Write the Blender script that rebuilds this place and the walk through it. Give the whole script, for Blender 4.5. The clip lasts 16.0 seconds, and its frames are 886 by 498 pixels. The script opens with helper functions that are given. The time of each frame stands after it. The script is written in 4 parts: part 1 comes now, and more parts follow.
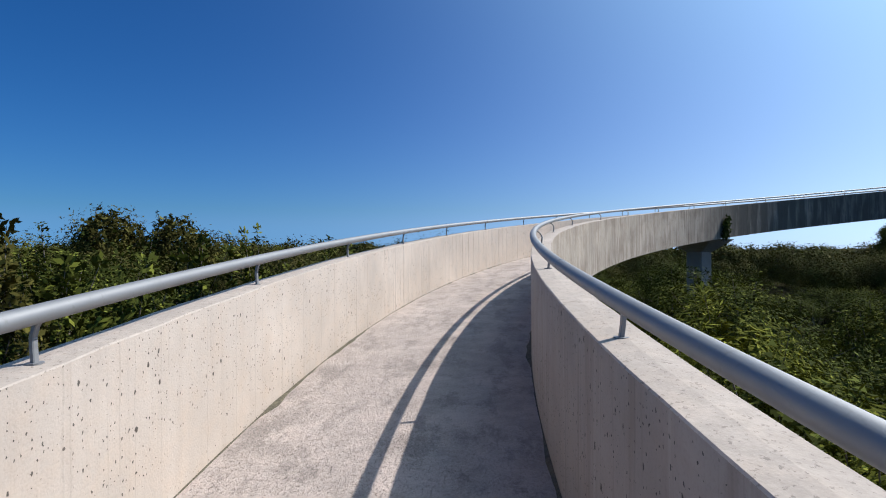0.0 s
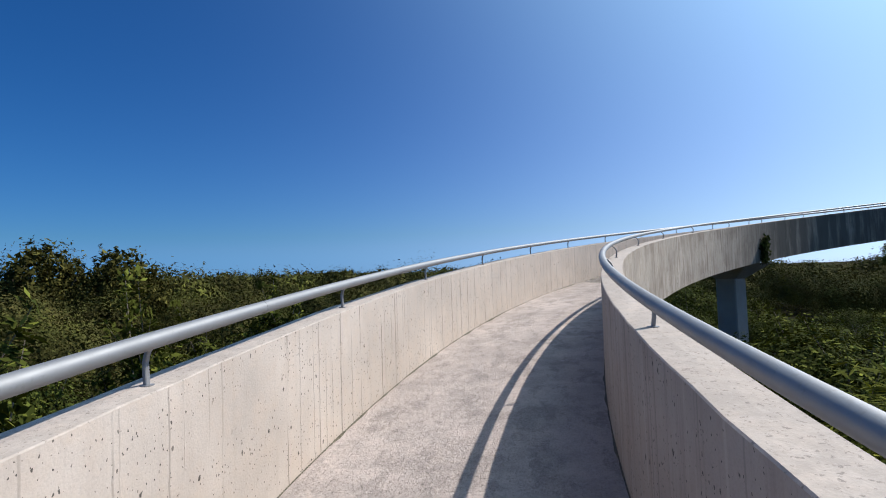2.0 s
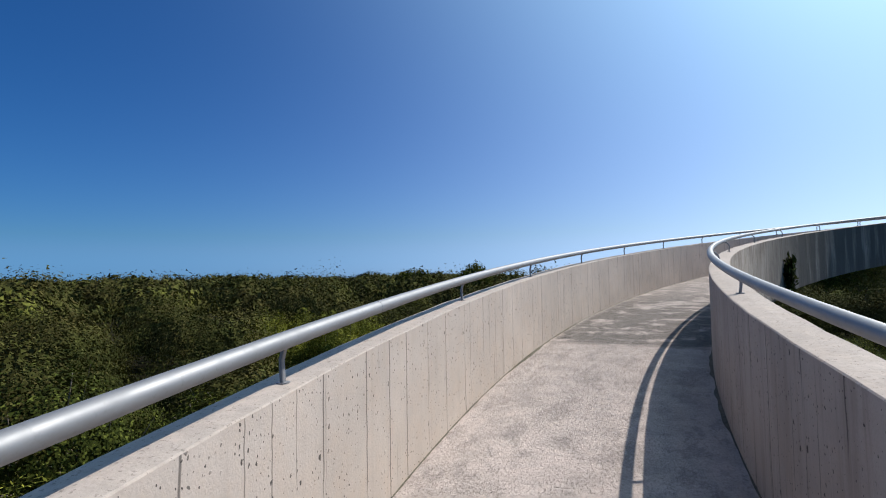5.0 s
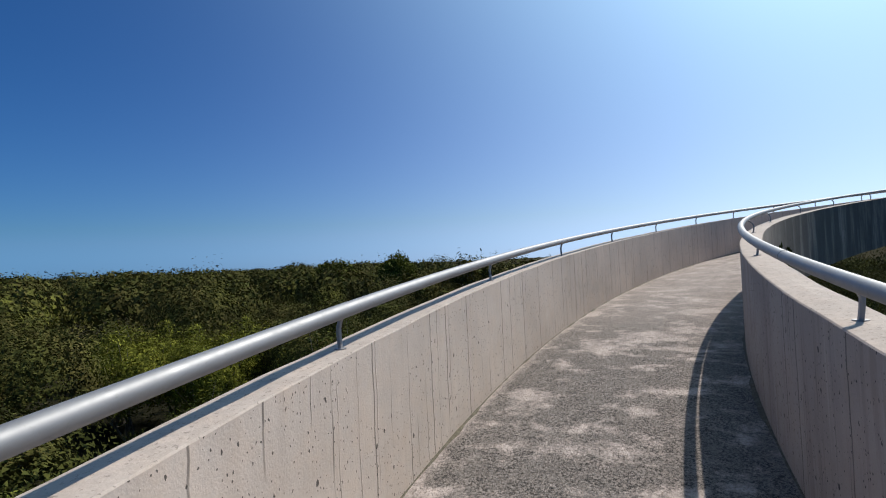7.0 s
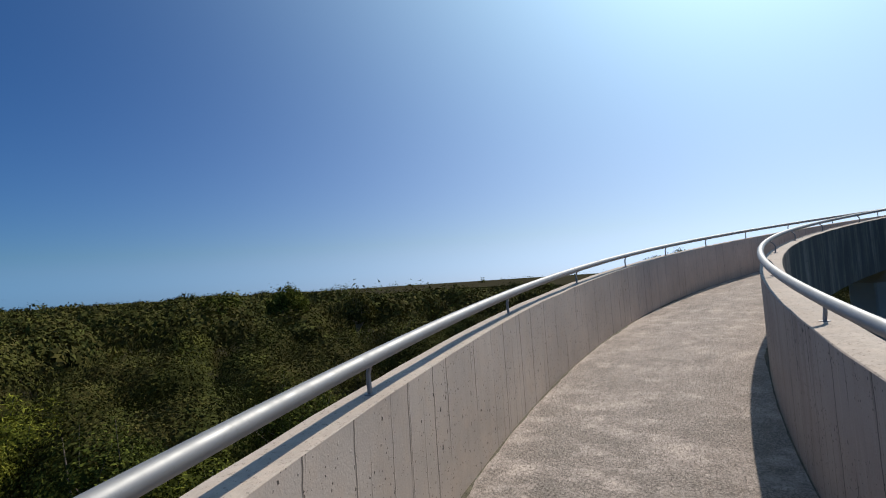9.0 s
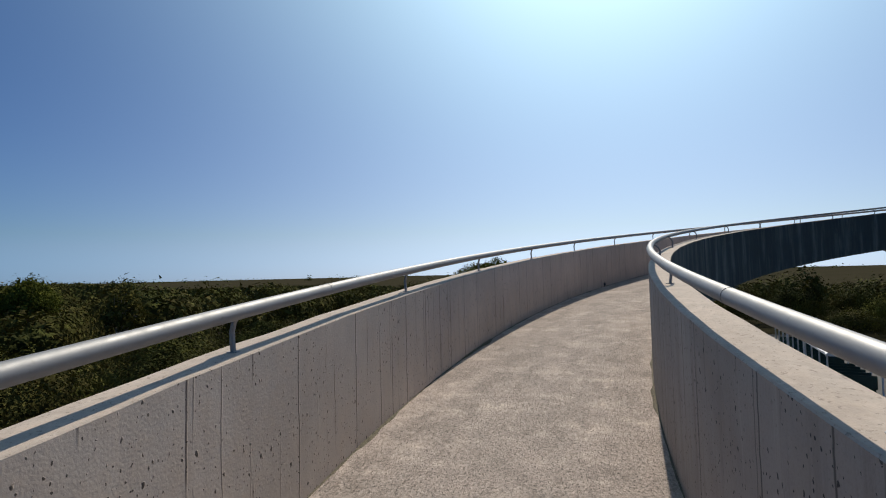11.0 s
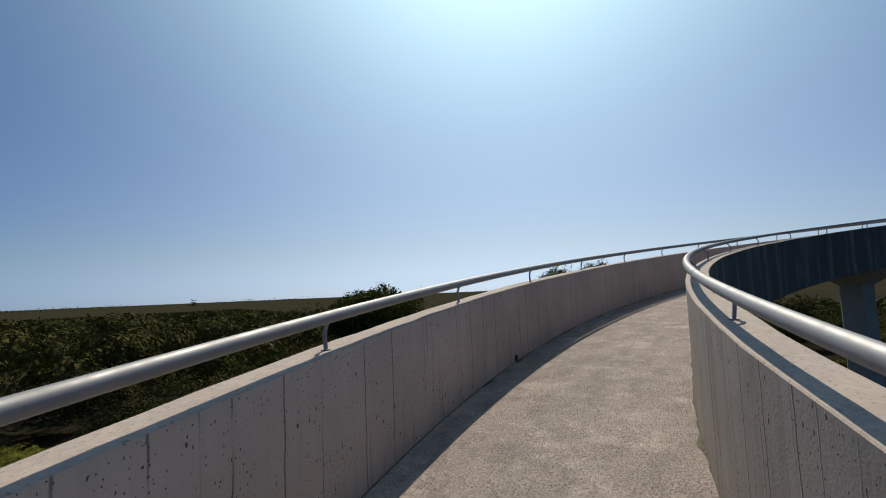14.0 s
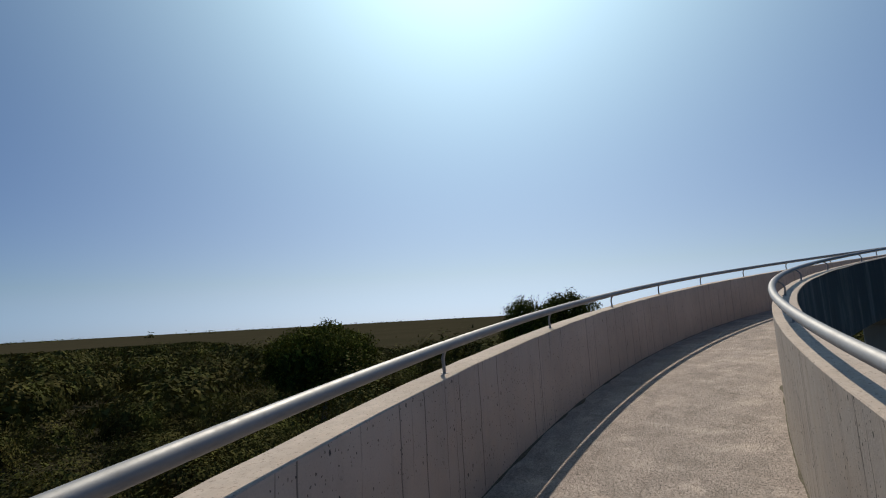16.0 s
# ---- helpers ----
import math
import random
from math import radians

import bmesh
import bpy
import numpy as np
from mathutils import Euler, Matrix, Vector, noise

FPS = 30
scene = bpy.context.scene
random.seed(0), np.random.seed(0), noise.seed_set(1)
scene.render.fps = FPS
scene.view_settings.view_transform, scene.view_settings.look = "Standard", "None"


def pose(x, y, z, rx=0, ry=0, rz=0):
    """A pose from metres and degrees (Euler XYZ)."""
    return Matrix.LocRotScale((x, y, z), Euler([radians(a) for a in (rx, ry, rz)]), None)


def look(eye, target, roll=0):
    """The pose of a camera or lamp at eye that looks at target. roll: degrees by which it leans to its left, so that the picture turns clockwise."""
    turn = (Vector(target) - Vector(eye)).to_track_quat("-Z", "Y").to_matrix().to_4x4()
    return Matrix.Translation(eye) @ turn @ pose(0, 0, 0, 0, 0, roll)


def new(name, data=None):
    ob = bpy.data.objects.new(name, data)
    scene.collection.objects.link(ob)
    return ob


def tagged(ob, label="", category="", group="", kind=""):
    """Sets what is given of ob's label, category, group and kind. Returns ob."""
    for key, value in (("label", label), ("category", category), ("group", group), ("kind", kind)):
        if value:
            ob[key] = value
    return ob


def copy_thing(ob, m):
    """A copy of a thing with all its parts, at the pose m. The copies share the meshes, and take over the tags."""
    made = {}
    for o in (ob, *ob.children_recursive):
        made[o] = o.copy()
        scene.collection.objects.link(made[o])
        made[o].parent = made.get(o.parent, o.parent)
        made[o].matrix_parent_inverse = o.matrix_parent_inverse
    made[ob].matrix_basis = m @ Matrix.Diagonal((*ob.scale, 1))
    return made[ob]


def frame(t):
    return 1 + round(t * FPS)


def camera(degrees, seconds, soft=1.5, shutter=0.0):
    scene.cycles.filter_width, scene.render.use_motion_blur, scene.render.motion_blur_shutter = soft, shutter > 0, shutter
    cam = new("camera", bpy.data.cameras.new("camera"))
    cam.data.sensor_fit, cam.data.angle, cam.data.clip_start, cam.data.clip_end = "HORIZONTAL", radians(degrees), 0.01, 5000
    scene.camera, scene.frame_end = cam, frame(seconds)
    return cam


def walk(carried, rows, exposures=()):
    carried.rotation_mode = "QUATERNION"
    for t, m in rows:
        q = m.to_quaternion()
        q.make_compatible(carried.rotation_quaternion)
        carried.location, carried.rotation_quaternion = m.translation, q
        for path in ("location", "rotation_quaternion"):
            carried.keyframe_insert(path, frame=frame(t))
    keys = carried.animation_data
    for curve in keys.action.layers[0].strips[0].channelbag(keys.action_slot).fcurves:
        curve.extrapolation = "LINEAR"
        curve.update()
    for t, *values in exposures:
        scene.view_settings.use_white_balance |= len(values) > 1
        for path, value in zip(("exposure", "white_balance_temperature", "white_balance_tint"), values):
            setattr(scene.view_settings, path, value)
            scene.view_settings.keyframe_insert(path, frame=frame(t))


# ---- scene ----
# Ring-shaped concrete ramp: centre of the ring at the origin, PHI grows along the walk (clockwise from above).
R_OUT, R_IN = 24.427, 22.412     # faces of the two parapets towards the walkway
RISE = 2.064                    # metres of climb for each radian of the ring
H_OUT, H_IN = 0.926, 0.998       # parapet heights above the walkway
WALL = 0.222                    # parapet thickness
SLAB = 0.28                     # slab below the walkway
GROUND = -3.4                   # marsh level


def ring(r, phi, z=0.0):
    return Vector((-r * math.cos(phi), r * math.sin(phi), z + RISE * phi))


# ---- camera and walk ----
cam = camera(82.11, 16.0, 1.1)
# seconds, phi, radius, eye above walkway, yaw off the tangent, pitch, roll
ROWS = [
    (0, 0.0298, 23.023, 1.513, -3.43, 0.14, 0.33),
    (0.5, 0.0698, 22.974, 1.494, 0.53, 0.30, 2.01),
    (1, 0.1099, 22.972, 1.497, 2.96, 0.80, 1.84),
    (1.5, 0.1473, 22.953, 1.503, 3.45, 2.66, 2.66),
    (2, 0.1918, 23.006, 1.539, 4.13, 2.77, 1.84),
    (2.5, 0.2337, 22.985, 1.533, 4.36, 2.05, 0.14),
    (3, 0.2803, 23.066, 1.558, 5.69, 2.42, 0.04),
    (3.5, 0.3264, 23.059, 1.535, 7.05, 3.36, 1.45),
    (4, 0.3717, 23.181, 1.551, 8.62, 4.26, 2.31),
    (6.5, 0.6151, 23.269, 1.513, 14.56, 0.60, 0.36),
    (7, 0.6596, 23.260, 1.533, 14.77, 1.37, 2.66),
    (7.5, 0.7071, 23.301, 1.549, 15.50, 0.13, 0.92),
    (8, 0.7540, 23.290, 1.614, 16.59, 1.61, 1.96),
    (8.5, 0.8043, 23.327, 1.662, 16.60, 2.61, 2.13),
    (9, 0.8574, 23.312, 1.665, 15.93, 3.75, 3.67),
    (9.5, 0.9072, 23.258, 1.609, 12.89, 3.79, 3.99),
    (12, 1.1435, 23.115, 1.498, 9.04, 2.87, 0.90),
    (12.5, 1.1801, 23.168, 1.535, 9.36, 3.34, 1.70),
    (13, 1.2307, 23.099, 1.491, 9.09, 4.39, 2.25),
    (13.5, 1.2704, 23.067, 1.499, 10.41, 4.39, 2.80),
    (14, 1.3185, 23.034, 1.478, 12.10, 4.82, 2.35),
    (14.5, 1.3568, 23.045, 1.503, 14.52, 5.50, 3.14),
    (15, 1.4060, 23.090, 1.504, 16.80, 6.01, 2.49),
    (15.5, 1.4433, 23.098, 1.590, 18.42, 7.21, 3.21),
    (16, 1.4895, 23.126, 1.599, 18.44, 7.73, 3.11),
]
path = []
for t, phi, r, eye, yaw, pitch, roll in ROWS:
    p = ring(r, phi, eye)
    path.append((t, pose(p.x, p.y, p.z, 90 + pitch, roll, yaw - math.degrees(phi))))
walk(cam, path, exposures=[(0.0, 0.26, 6350, 10), (4.0, 0.2, 6400, 10), (8.0, 0.04, 6800, 10), (12.0, -0.21, 7400, 10), (16.0, -0.36, 7450, 10)])

# ---- sky and sun ----
SUN_AZ, SUN_EL = 72.5, 46.0     # degrees clockwise from +y, above the horizon
world = bpy.data.worlds.new("sky")
scene.world = world
world.use_nodes = True
wn = world.node_tree.nodes
sky = wn.new("ShaderNodeTexSky")
sky.sky_type = "NISHITA"
sky.sun_disc = False
sky.sun_elevation, sky.sun_rotation = radians(SUN_EL), radians(SUN_AZ)
sky.altitude, sky.air_density, sky.dust_density, sky.ozone_density = 0, 1.0, 0.3, 2.0
wn["Background"].inputs["Strength"].default_value = 0.05
vivid = wn.new("ShaderNodeHueSaturation")       # the deep blue of a dry, clear day
vivid.inputs["Saturation"].default_value = 1.08
tint = wn.new("ShaderNodeMix")
tint.data_type, tint.blend_type = "RGBA", "MULTIPLY"
tint.inputs["Factor"].default_value = 1.0
tint.inputs["B"].default_value = (0.45, 0.86, 1.45, 1)
world.node_tree.links.new(sky.outputs["Color"], tint.inputs["A"])
world.node_tree.links.new(tint.outputs["Result"], vivid.inputs["Color"])
# clear sea air: keeps the dust near the horizon from turning yellow
split, join = wn.new("ShaderNodeSeparateColor"), wn.new("ShaderNodeCombineColor")
wl = world.node_tree.links
wl.new(vivid.outputs["Color"], split.inputs["Color"])
for channel, limit, choose in (("Red", 0.36, "MINIMUM"), ("Blue", 1.9, "MAXIMUM")):
    share, clamp = wn.new("ShaderNodeMath"), wn.new("ShaderNodeMath")
    share.operation, clamp.operation = "MULTIPLY", choose
    share.inputs[1].default_value = limit
    wl.new(split.outputs["Green"], share.inputs[0])
    wl.new(split.outputs[channel], clamp.inputs[0])
    wl.new(share.outputs[0], clamp.inputs[1])
    wl.new(clamp.outputs[0], join.inputs[channel])
wl.new(split.outputs["Green"], join.inputs["Green"])


def sky_math(op, x, y=0.0):
    node = wn.new("ShaderNodeMath")
    node.operation = op
    for socket, value in zip(node.inputs, (x, y)):
        if isinstance(value, float):
            socket.default_value = value
        else:
            wl.new(value, socket)
    return node.outputs[0]


def sky_add(base, amount, col):
    """Adds light of one colour to the sky."""
    scaled, total = wn.new("ShaderNodeVectorMath"), wn.new("ShaderNodeVectorMath")
    scaled.operation, total.operation = "SCALE", "ADD"
    scaled.inputs[0].default_value = col
    wl.new(amount, scaled.inputs["Scale"])
    wl.new(base, total.inputs[0])
    wl.new(scaled.outputs[0], total.inputs[1])
    return total.outputs[0]


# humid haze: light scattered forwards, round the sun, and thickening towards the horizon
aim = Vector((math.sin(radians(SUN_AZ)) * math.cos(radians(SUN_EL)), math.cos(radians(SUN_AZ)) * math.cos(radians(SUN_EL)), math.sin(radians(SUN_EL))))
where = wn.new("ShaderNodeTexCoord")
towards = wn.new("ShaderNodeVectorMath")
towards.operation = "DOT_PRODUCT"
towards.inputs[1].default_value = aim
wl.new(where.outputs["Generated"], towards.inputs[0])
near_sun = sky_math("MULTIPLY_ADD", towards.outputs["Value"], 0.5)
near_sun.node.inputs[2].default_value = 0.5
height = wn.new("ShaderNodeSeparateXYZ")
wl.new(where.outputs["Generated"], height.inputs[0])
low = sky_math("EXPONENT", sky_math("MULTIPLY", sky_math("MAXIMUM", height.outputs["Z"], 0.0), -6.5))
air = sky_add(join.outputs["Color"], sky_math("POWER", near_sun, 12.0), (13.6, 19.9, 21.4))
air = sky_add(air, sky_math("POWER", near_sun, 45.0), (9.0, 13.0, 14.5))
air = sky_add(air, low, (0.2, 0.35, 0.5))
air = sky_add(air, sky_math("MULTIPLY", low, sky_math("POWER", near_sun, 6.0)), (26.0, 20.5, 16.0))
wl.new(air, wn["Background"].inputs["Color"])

sun = new("sun", bpy.data.lights.new("sun", "SUN"))
sun.data.energy, sun.data.angle, sun.data.color = 4.6, radians(0.5), (1.0, 0.95, 0.89)
sun.matrix_world = look(aim * 80, (0, 0, 0))


# ---- materials ----
class Mat:
    """A small helper round a node tree."""

    def __init__(self, name, rough=0.8, metal=0.0, spec=0.5):
        self.m = bpy.data.materials.new(name)
        self.m.use_nodes = True
        self.t = self.m.node_tree
        self.b = self.t.nodes["Principled BSDF"]
        self.b.inputs["Roughness"].default_value = rough
        self.b.inputs["Metallic"].default_value = metal
        self.b.inputs["Specular IOR Level"].default_value = spec
        self.co = None

    def n(self, kind, **values):
        node = self.t.nodes.new("ShaderNode" + kind)
        for key, value in values.items():
            if key in ("operation", "blend_type", "data_type", "vector_type", "feature", "noise_dimensions", "voronoi_dimensions"):
                setattr(node, key, value)
            else:
                node.inputs[key.replace("_", " ")].default_value = value
        return node

    def link(self, a, b):
        self.t.links.new(a, b)

    def coords(self, out="Object", scale=(1, 1, 1), loc=(0, 0, 0)):
        if self.co is None:
            self.co = self.t.nodes.new("ShaderNodeTexCoord")
        mp = self.t.nodes.new("ShaderNodeMapping")
        mp.inputs["Scale"].default_value = scale
        mp.inputs["Location"].default_value = loc
        self.link(self.co.outputs[out], mp.inputs["Vector"])
        return mp.outputs["Vector"]

    def noise(self, vec, scale, detail=4.0, rough=0.55):
        node = self.n("TexNoise", Scale=scale, Detail=detail, Roughness=rough)
        self.link(vec, node.inputs["Vector"])
        return node.outputs["Fac"]

    def voronoi(self, vec, scale, out="Distance", randomness=1.0):
        node = self.n("TexVoronoi", Scale=scale, Randomness=randomness)
        self.link(vec, node.inputs["Vector"])
        return node.outputs[out]

    def ramp(self, fac, stops):
        node = self.t.nodes.new("ShaderNodeValToRGB")
        while len(node.color_ramp.elements) < len(stops):
            node.color_ramp.elements.new(0.5)
        for e, (pos, col) in zip(node.color_ramp.elements, stops):
            e.position = pos
            e.color = (col, col, col, 1) if not isinstance(col, tuple) else (*col, 1)
        self.link(fac, node.inputs["Fac"])
        return node.outputs["Color"]

    def math(self, op, a, b):
        node = self.n("Math", operation=op)
        for s, v in zip(node.inputs, (a, b)):
            if isinstance(v, (int, float)):
                s.default_value = v
            else:
                self.link(v, s)
        return node.outputs[0]

    def mix(self, fac, a, b, blend="MIX"):
        node = self.t.nodes.new("ShaderNodeMix")
        node.data_type, node.blend_type = "RGBA", blend
        for s, v in ((node.inputs["Factor"], fac), (node.inputs["A"], a), (node.inputs["B"], b)):
            if isinstance(v, (int, float)):
                s.default_value = v
            elif isinstance(v, tuple):
                s.default_value = (*v, 1)
            else:
                self.link(v, s)
        return node.outputs["Result"]

    def color(self, c):
        if isinstance(c, tuple):
            self.b.inputs["Base Color"].default_value = (*c, 1)
        else:
            self.link(c, self.b.inputs["Base Color"])
        return self

    def bump(self, h, strength=0.4, dist=0.01, onto=None):
        node = self.n("Bump", Strength=strength, Distance=dist)
        self.link(h, node.inputs["Height"])
        if onto is not None:
            self.link(onto, node.inputs["Normal"])
        self.link(node.outputs["Normal"], self.b.inputs["Normal"])
        return node.outputs["Normal"]


def concrete_wall(name, tone, stains, shade_stain=False):
    """Board-formed concrete: u runs along the wall in metres, v up."""
    m = Mat(name, rough=0.9, spec=0.25)
    uv = m.coords("UV")
    ob = m.coords("Object")
    big = m.noise(ob, 0.9, 5, 0.6)
    mid = m.noise(ob, 6.0, 6, 0.65)
    fine = m.noise(ob, 90.0, 3, 0.6)
    streak = m.noise(m.coords("UV", (7.0, 0.7, 1)), 1.0, 4, 0.6)
    light, dark = tuple(c * 1.1 for c in tone), tuple(c * 0.78 for c in tone)
    col = m.mix(m.ramp(big, [(0.3, 0.0), (0.7, 1.0)]), dark, light)
    warm = (tone[0] * 1.02, tone[1] * 0.93, tone[2] * 0.84)
    col = m.mix(m.math("MULTIPLY", m.ramp(mid, [(0.45, 0.0), (0.75, 1.0)]), 0.5), col, warm)
    col = m.mix(m.math("MULTIPLY", m.ramp(streak, [(0.5, 0.0), (0.8, 1.0)]), 0.08 + 0.3 * stains), col, tuple(c * 0.62 for c in tone))
    col = m.mix(m.math("MULTIPLY", m.ramp(fine, [(0.3, 1.0), (0.5, 0.0)]), 0.25), col, tuple(c * 0.6 for c in tone))
    blotch = m.ramp(m.noise(m.coords("UV", (1.6, 1.1, 1), (5, 2, 0)), 1.0, 6, 0.7), [(0.48, 0.0), (0.66, 1.0)])
    col = m.mix(m.math("MULTIPLY", blotch, stains), col, tuple(c * f for c, f in zip(tone, (0.60, 0.56, 0.53))))
    drip = m.ramp(m.noise(m.coords("UV", (11.0, 0.5, 1), (1, 4, 0)), 1.0, 5, 0.65), [(0.52, 0.0), (0.62, 1.0)])
    col = m.mix(m.math("MULTIPLY", drip, stains), col, tuple(c * f for c, f in zip(tone, (0.50, 0.45, 0.42))))
    pale = m.ramp(m.noise(m.coords("UV", (14.0, 0.6, 1), (8, 1, 0)), 1.0, 4, 0.6), [(0.6, 0.0), (0.7, 1.0)])
    col = m.mix(m.math("MULTIPLY", pale, stains), col, tuple(min(0.8, c * 1.35) for c in tone))
    # shade of the far stretch painted in as near-black colour, broken into drip streaks
    if shade_stain:
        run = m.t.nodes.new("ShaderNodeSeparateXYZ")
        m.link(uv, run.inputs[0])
        shaded = m.ramp(m.math("MULTIPLY", run.outputs["X"], 0.02), [(0.43, 0.0), (0.53, 0.9)])
        streaky = m.ramp(m.noise(m.coords("UV", (2.4, 0.35, 1), (7, 3, 0)), 1.0, 6, 0.65), [(0.32, 0.35), (0.52, 1.0)])
        col = m.mix(m.math("MULTIPLY", shaded, streaky), col, (0.085, 0.078, 0.066))
    # form-board joints: thin dark lines, broken up along their height
    wob = m.math("MULTIPLY", m.noise(m.coords("UV", (0.4, 5.0, 1)), 1.0, 3), 0.03)
    sep = m.t.nodes.new("ShaderNodeSeparateXYZ")
    m.link(uv, sep.inputs[0])
    u = m.math("ADD", sep.outputs["X"], wob)
    line = None
    for rate, thin, low, seed, weight in ((2.8, 0.02, 0.42, 0.0, 1.0), (6.0, 0.03, 0.52, 31.0, 0.75)):
        vor = m.n("TexVoronoi", voronoi_dimensions="1D", feature="DISTANCE_TO_EDGE", Scale=1.0)
        m.link(m.math("ADD", m.math("MULTIPLY", u, rate), seed), vor.inputs["W"])
        thread = m.ramp(vor.outputs["Distance"], [(0.0, 1.0), (thin * 0.5, 0.8), (thin, 0.0)])
        part_gate = m.ramp(m.noise(m.coords("UV", (2.2, 0.75, 1), (seed, seed, 0)), 1.0, 4), [(low, 0.0), (low + 0.08, 1.0)])
        thread = m.math("MULTIPLY", m.math("MULTIPLY", thread, part_gate), weight)
        line = thread if line is None else m.math("MAXIMUM", line, thread)
    geo = m.t.nodes.new("ShaderNodeNewGeometry")
    nz = m.t.nodes.new("ShaderNodeSeparateXYZ")
    m.link(geo.outputs["True Normal"], nz.inputs[0])
    upright = m.ramp(m.math("ABSOLUTE", nz.outputs["Z"], 0.0), [(0.3, 1.0), (0.6, 0.0)])
    early = m.ramp(m.math("MULTIPLY", sep.outputs["X"], 0.02), [(0.10, 0.15), (0.17, 1.0)])
    line = m.math("MULTIPLY", m.math("MULTIPLY", line, upright), early)
    col = m.mix(m.math("MULTIPLY", line, 0.85), col, tuple(c * 0.18 for c in tone))
    # bug holes: irregular upright pocks of many sizes, in drifts
    shake = m.n("TexNoise", Scale=38.0, Detail=2.0)
    m.link(uv, shake.inputs["Vector"])
    small, warp = m.n("VectorMath", operation="SCALE", Scale=0.022), m.n("VectorMath", operation="ADD")
    m.link(shake.outputs["Color"], small.inputs[0])
    m.link(uv, warp.inputs[0])
    m.link(small.outputs[0], warp.inputs[1])
    holes = None
    for across, upward, share, width in ((12.0, 7.0, 0.70, 0.36), (22.0, 14.0, 0.62, 0.30), (44.0, 28.0, 0.55, 0.36)):
        grid = m.n("VectorMath", operation="MULTIPLY")
        grid.inputs[1].default_value = (across, upward, 1.0)
        m.link(warp.outputs[0], grid.inputs[0])
        cell = m.n("TexVoronoi", voronoi_dimensions="2D", Scale=1.0)
        m.link(grid.outputs[0], cell.inputs["Vector"])
        lot = m.n("SeparateColor")
        m.link(cell.outputs["Color"], lot.inputs[0])
        reach = m.math("MULTIPLY", m.math("SUBTRACT", lot.outputs["Red"], share), width)
        spot = m.ramp(m.math("ADD", m.math("SUBTRACT", reach, cell.outputs["Distance"]), 0.5), [(0.49, 0.0), (0.52, 1.0)])
        holes = spot if holes is None else m.math("MAXIMUM", holes, spot)
    drift = m.ramp(m.noise(m.coords("UV", (1.1, 1.7, 1), (3, 7, 0)), 1.0, 4, 0.6), [(0.40, 0.0), (0.46, 1.0)])
    holes = m.math("MULTIPLY", m.math("MULTIPLY", holes, drift), upright)
    weather = m.math("MULTIPLY", m.ramp(m.noise(ob, 14.0, 7, 0.75), [(0.38, 0.2), (0.6, 0.75)]), m.math("SUBTRACT", 1.0, upright))
    col = m.mix(weather, col, tuple(c * 0.68 for c in tone))
    pits = m.math("MULTIPLY", m.ramp(m.noise(ob, 55.0, 4, 0.65), [(0.36, 1.0), (0.41, 0.0)]), m.math("SUBTRACT", 1.0, upright))
    col = m.mix(m.math("MULTIPLY", pits, 0.6), col, tuple(c * 0.3 for c in tone))
    col = m.mix(m.math("MULTIPLY", holes, 0.92), col, tuple(c * 0.12 for c in tone))
    m.color(col)
    first = m.bump(m.math("SUBTRACT", m.math("MULTIPLY", mid, 0.5), m.math("ADD", m.math("MULTIPLY", line, 0.35), holes)), 0.4, 0.012)
    m.bump(fine, 0.35, 0.004, first)
    return m.m


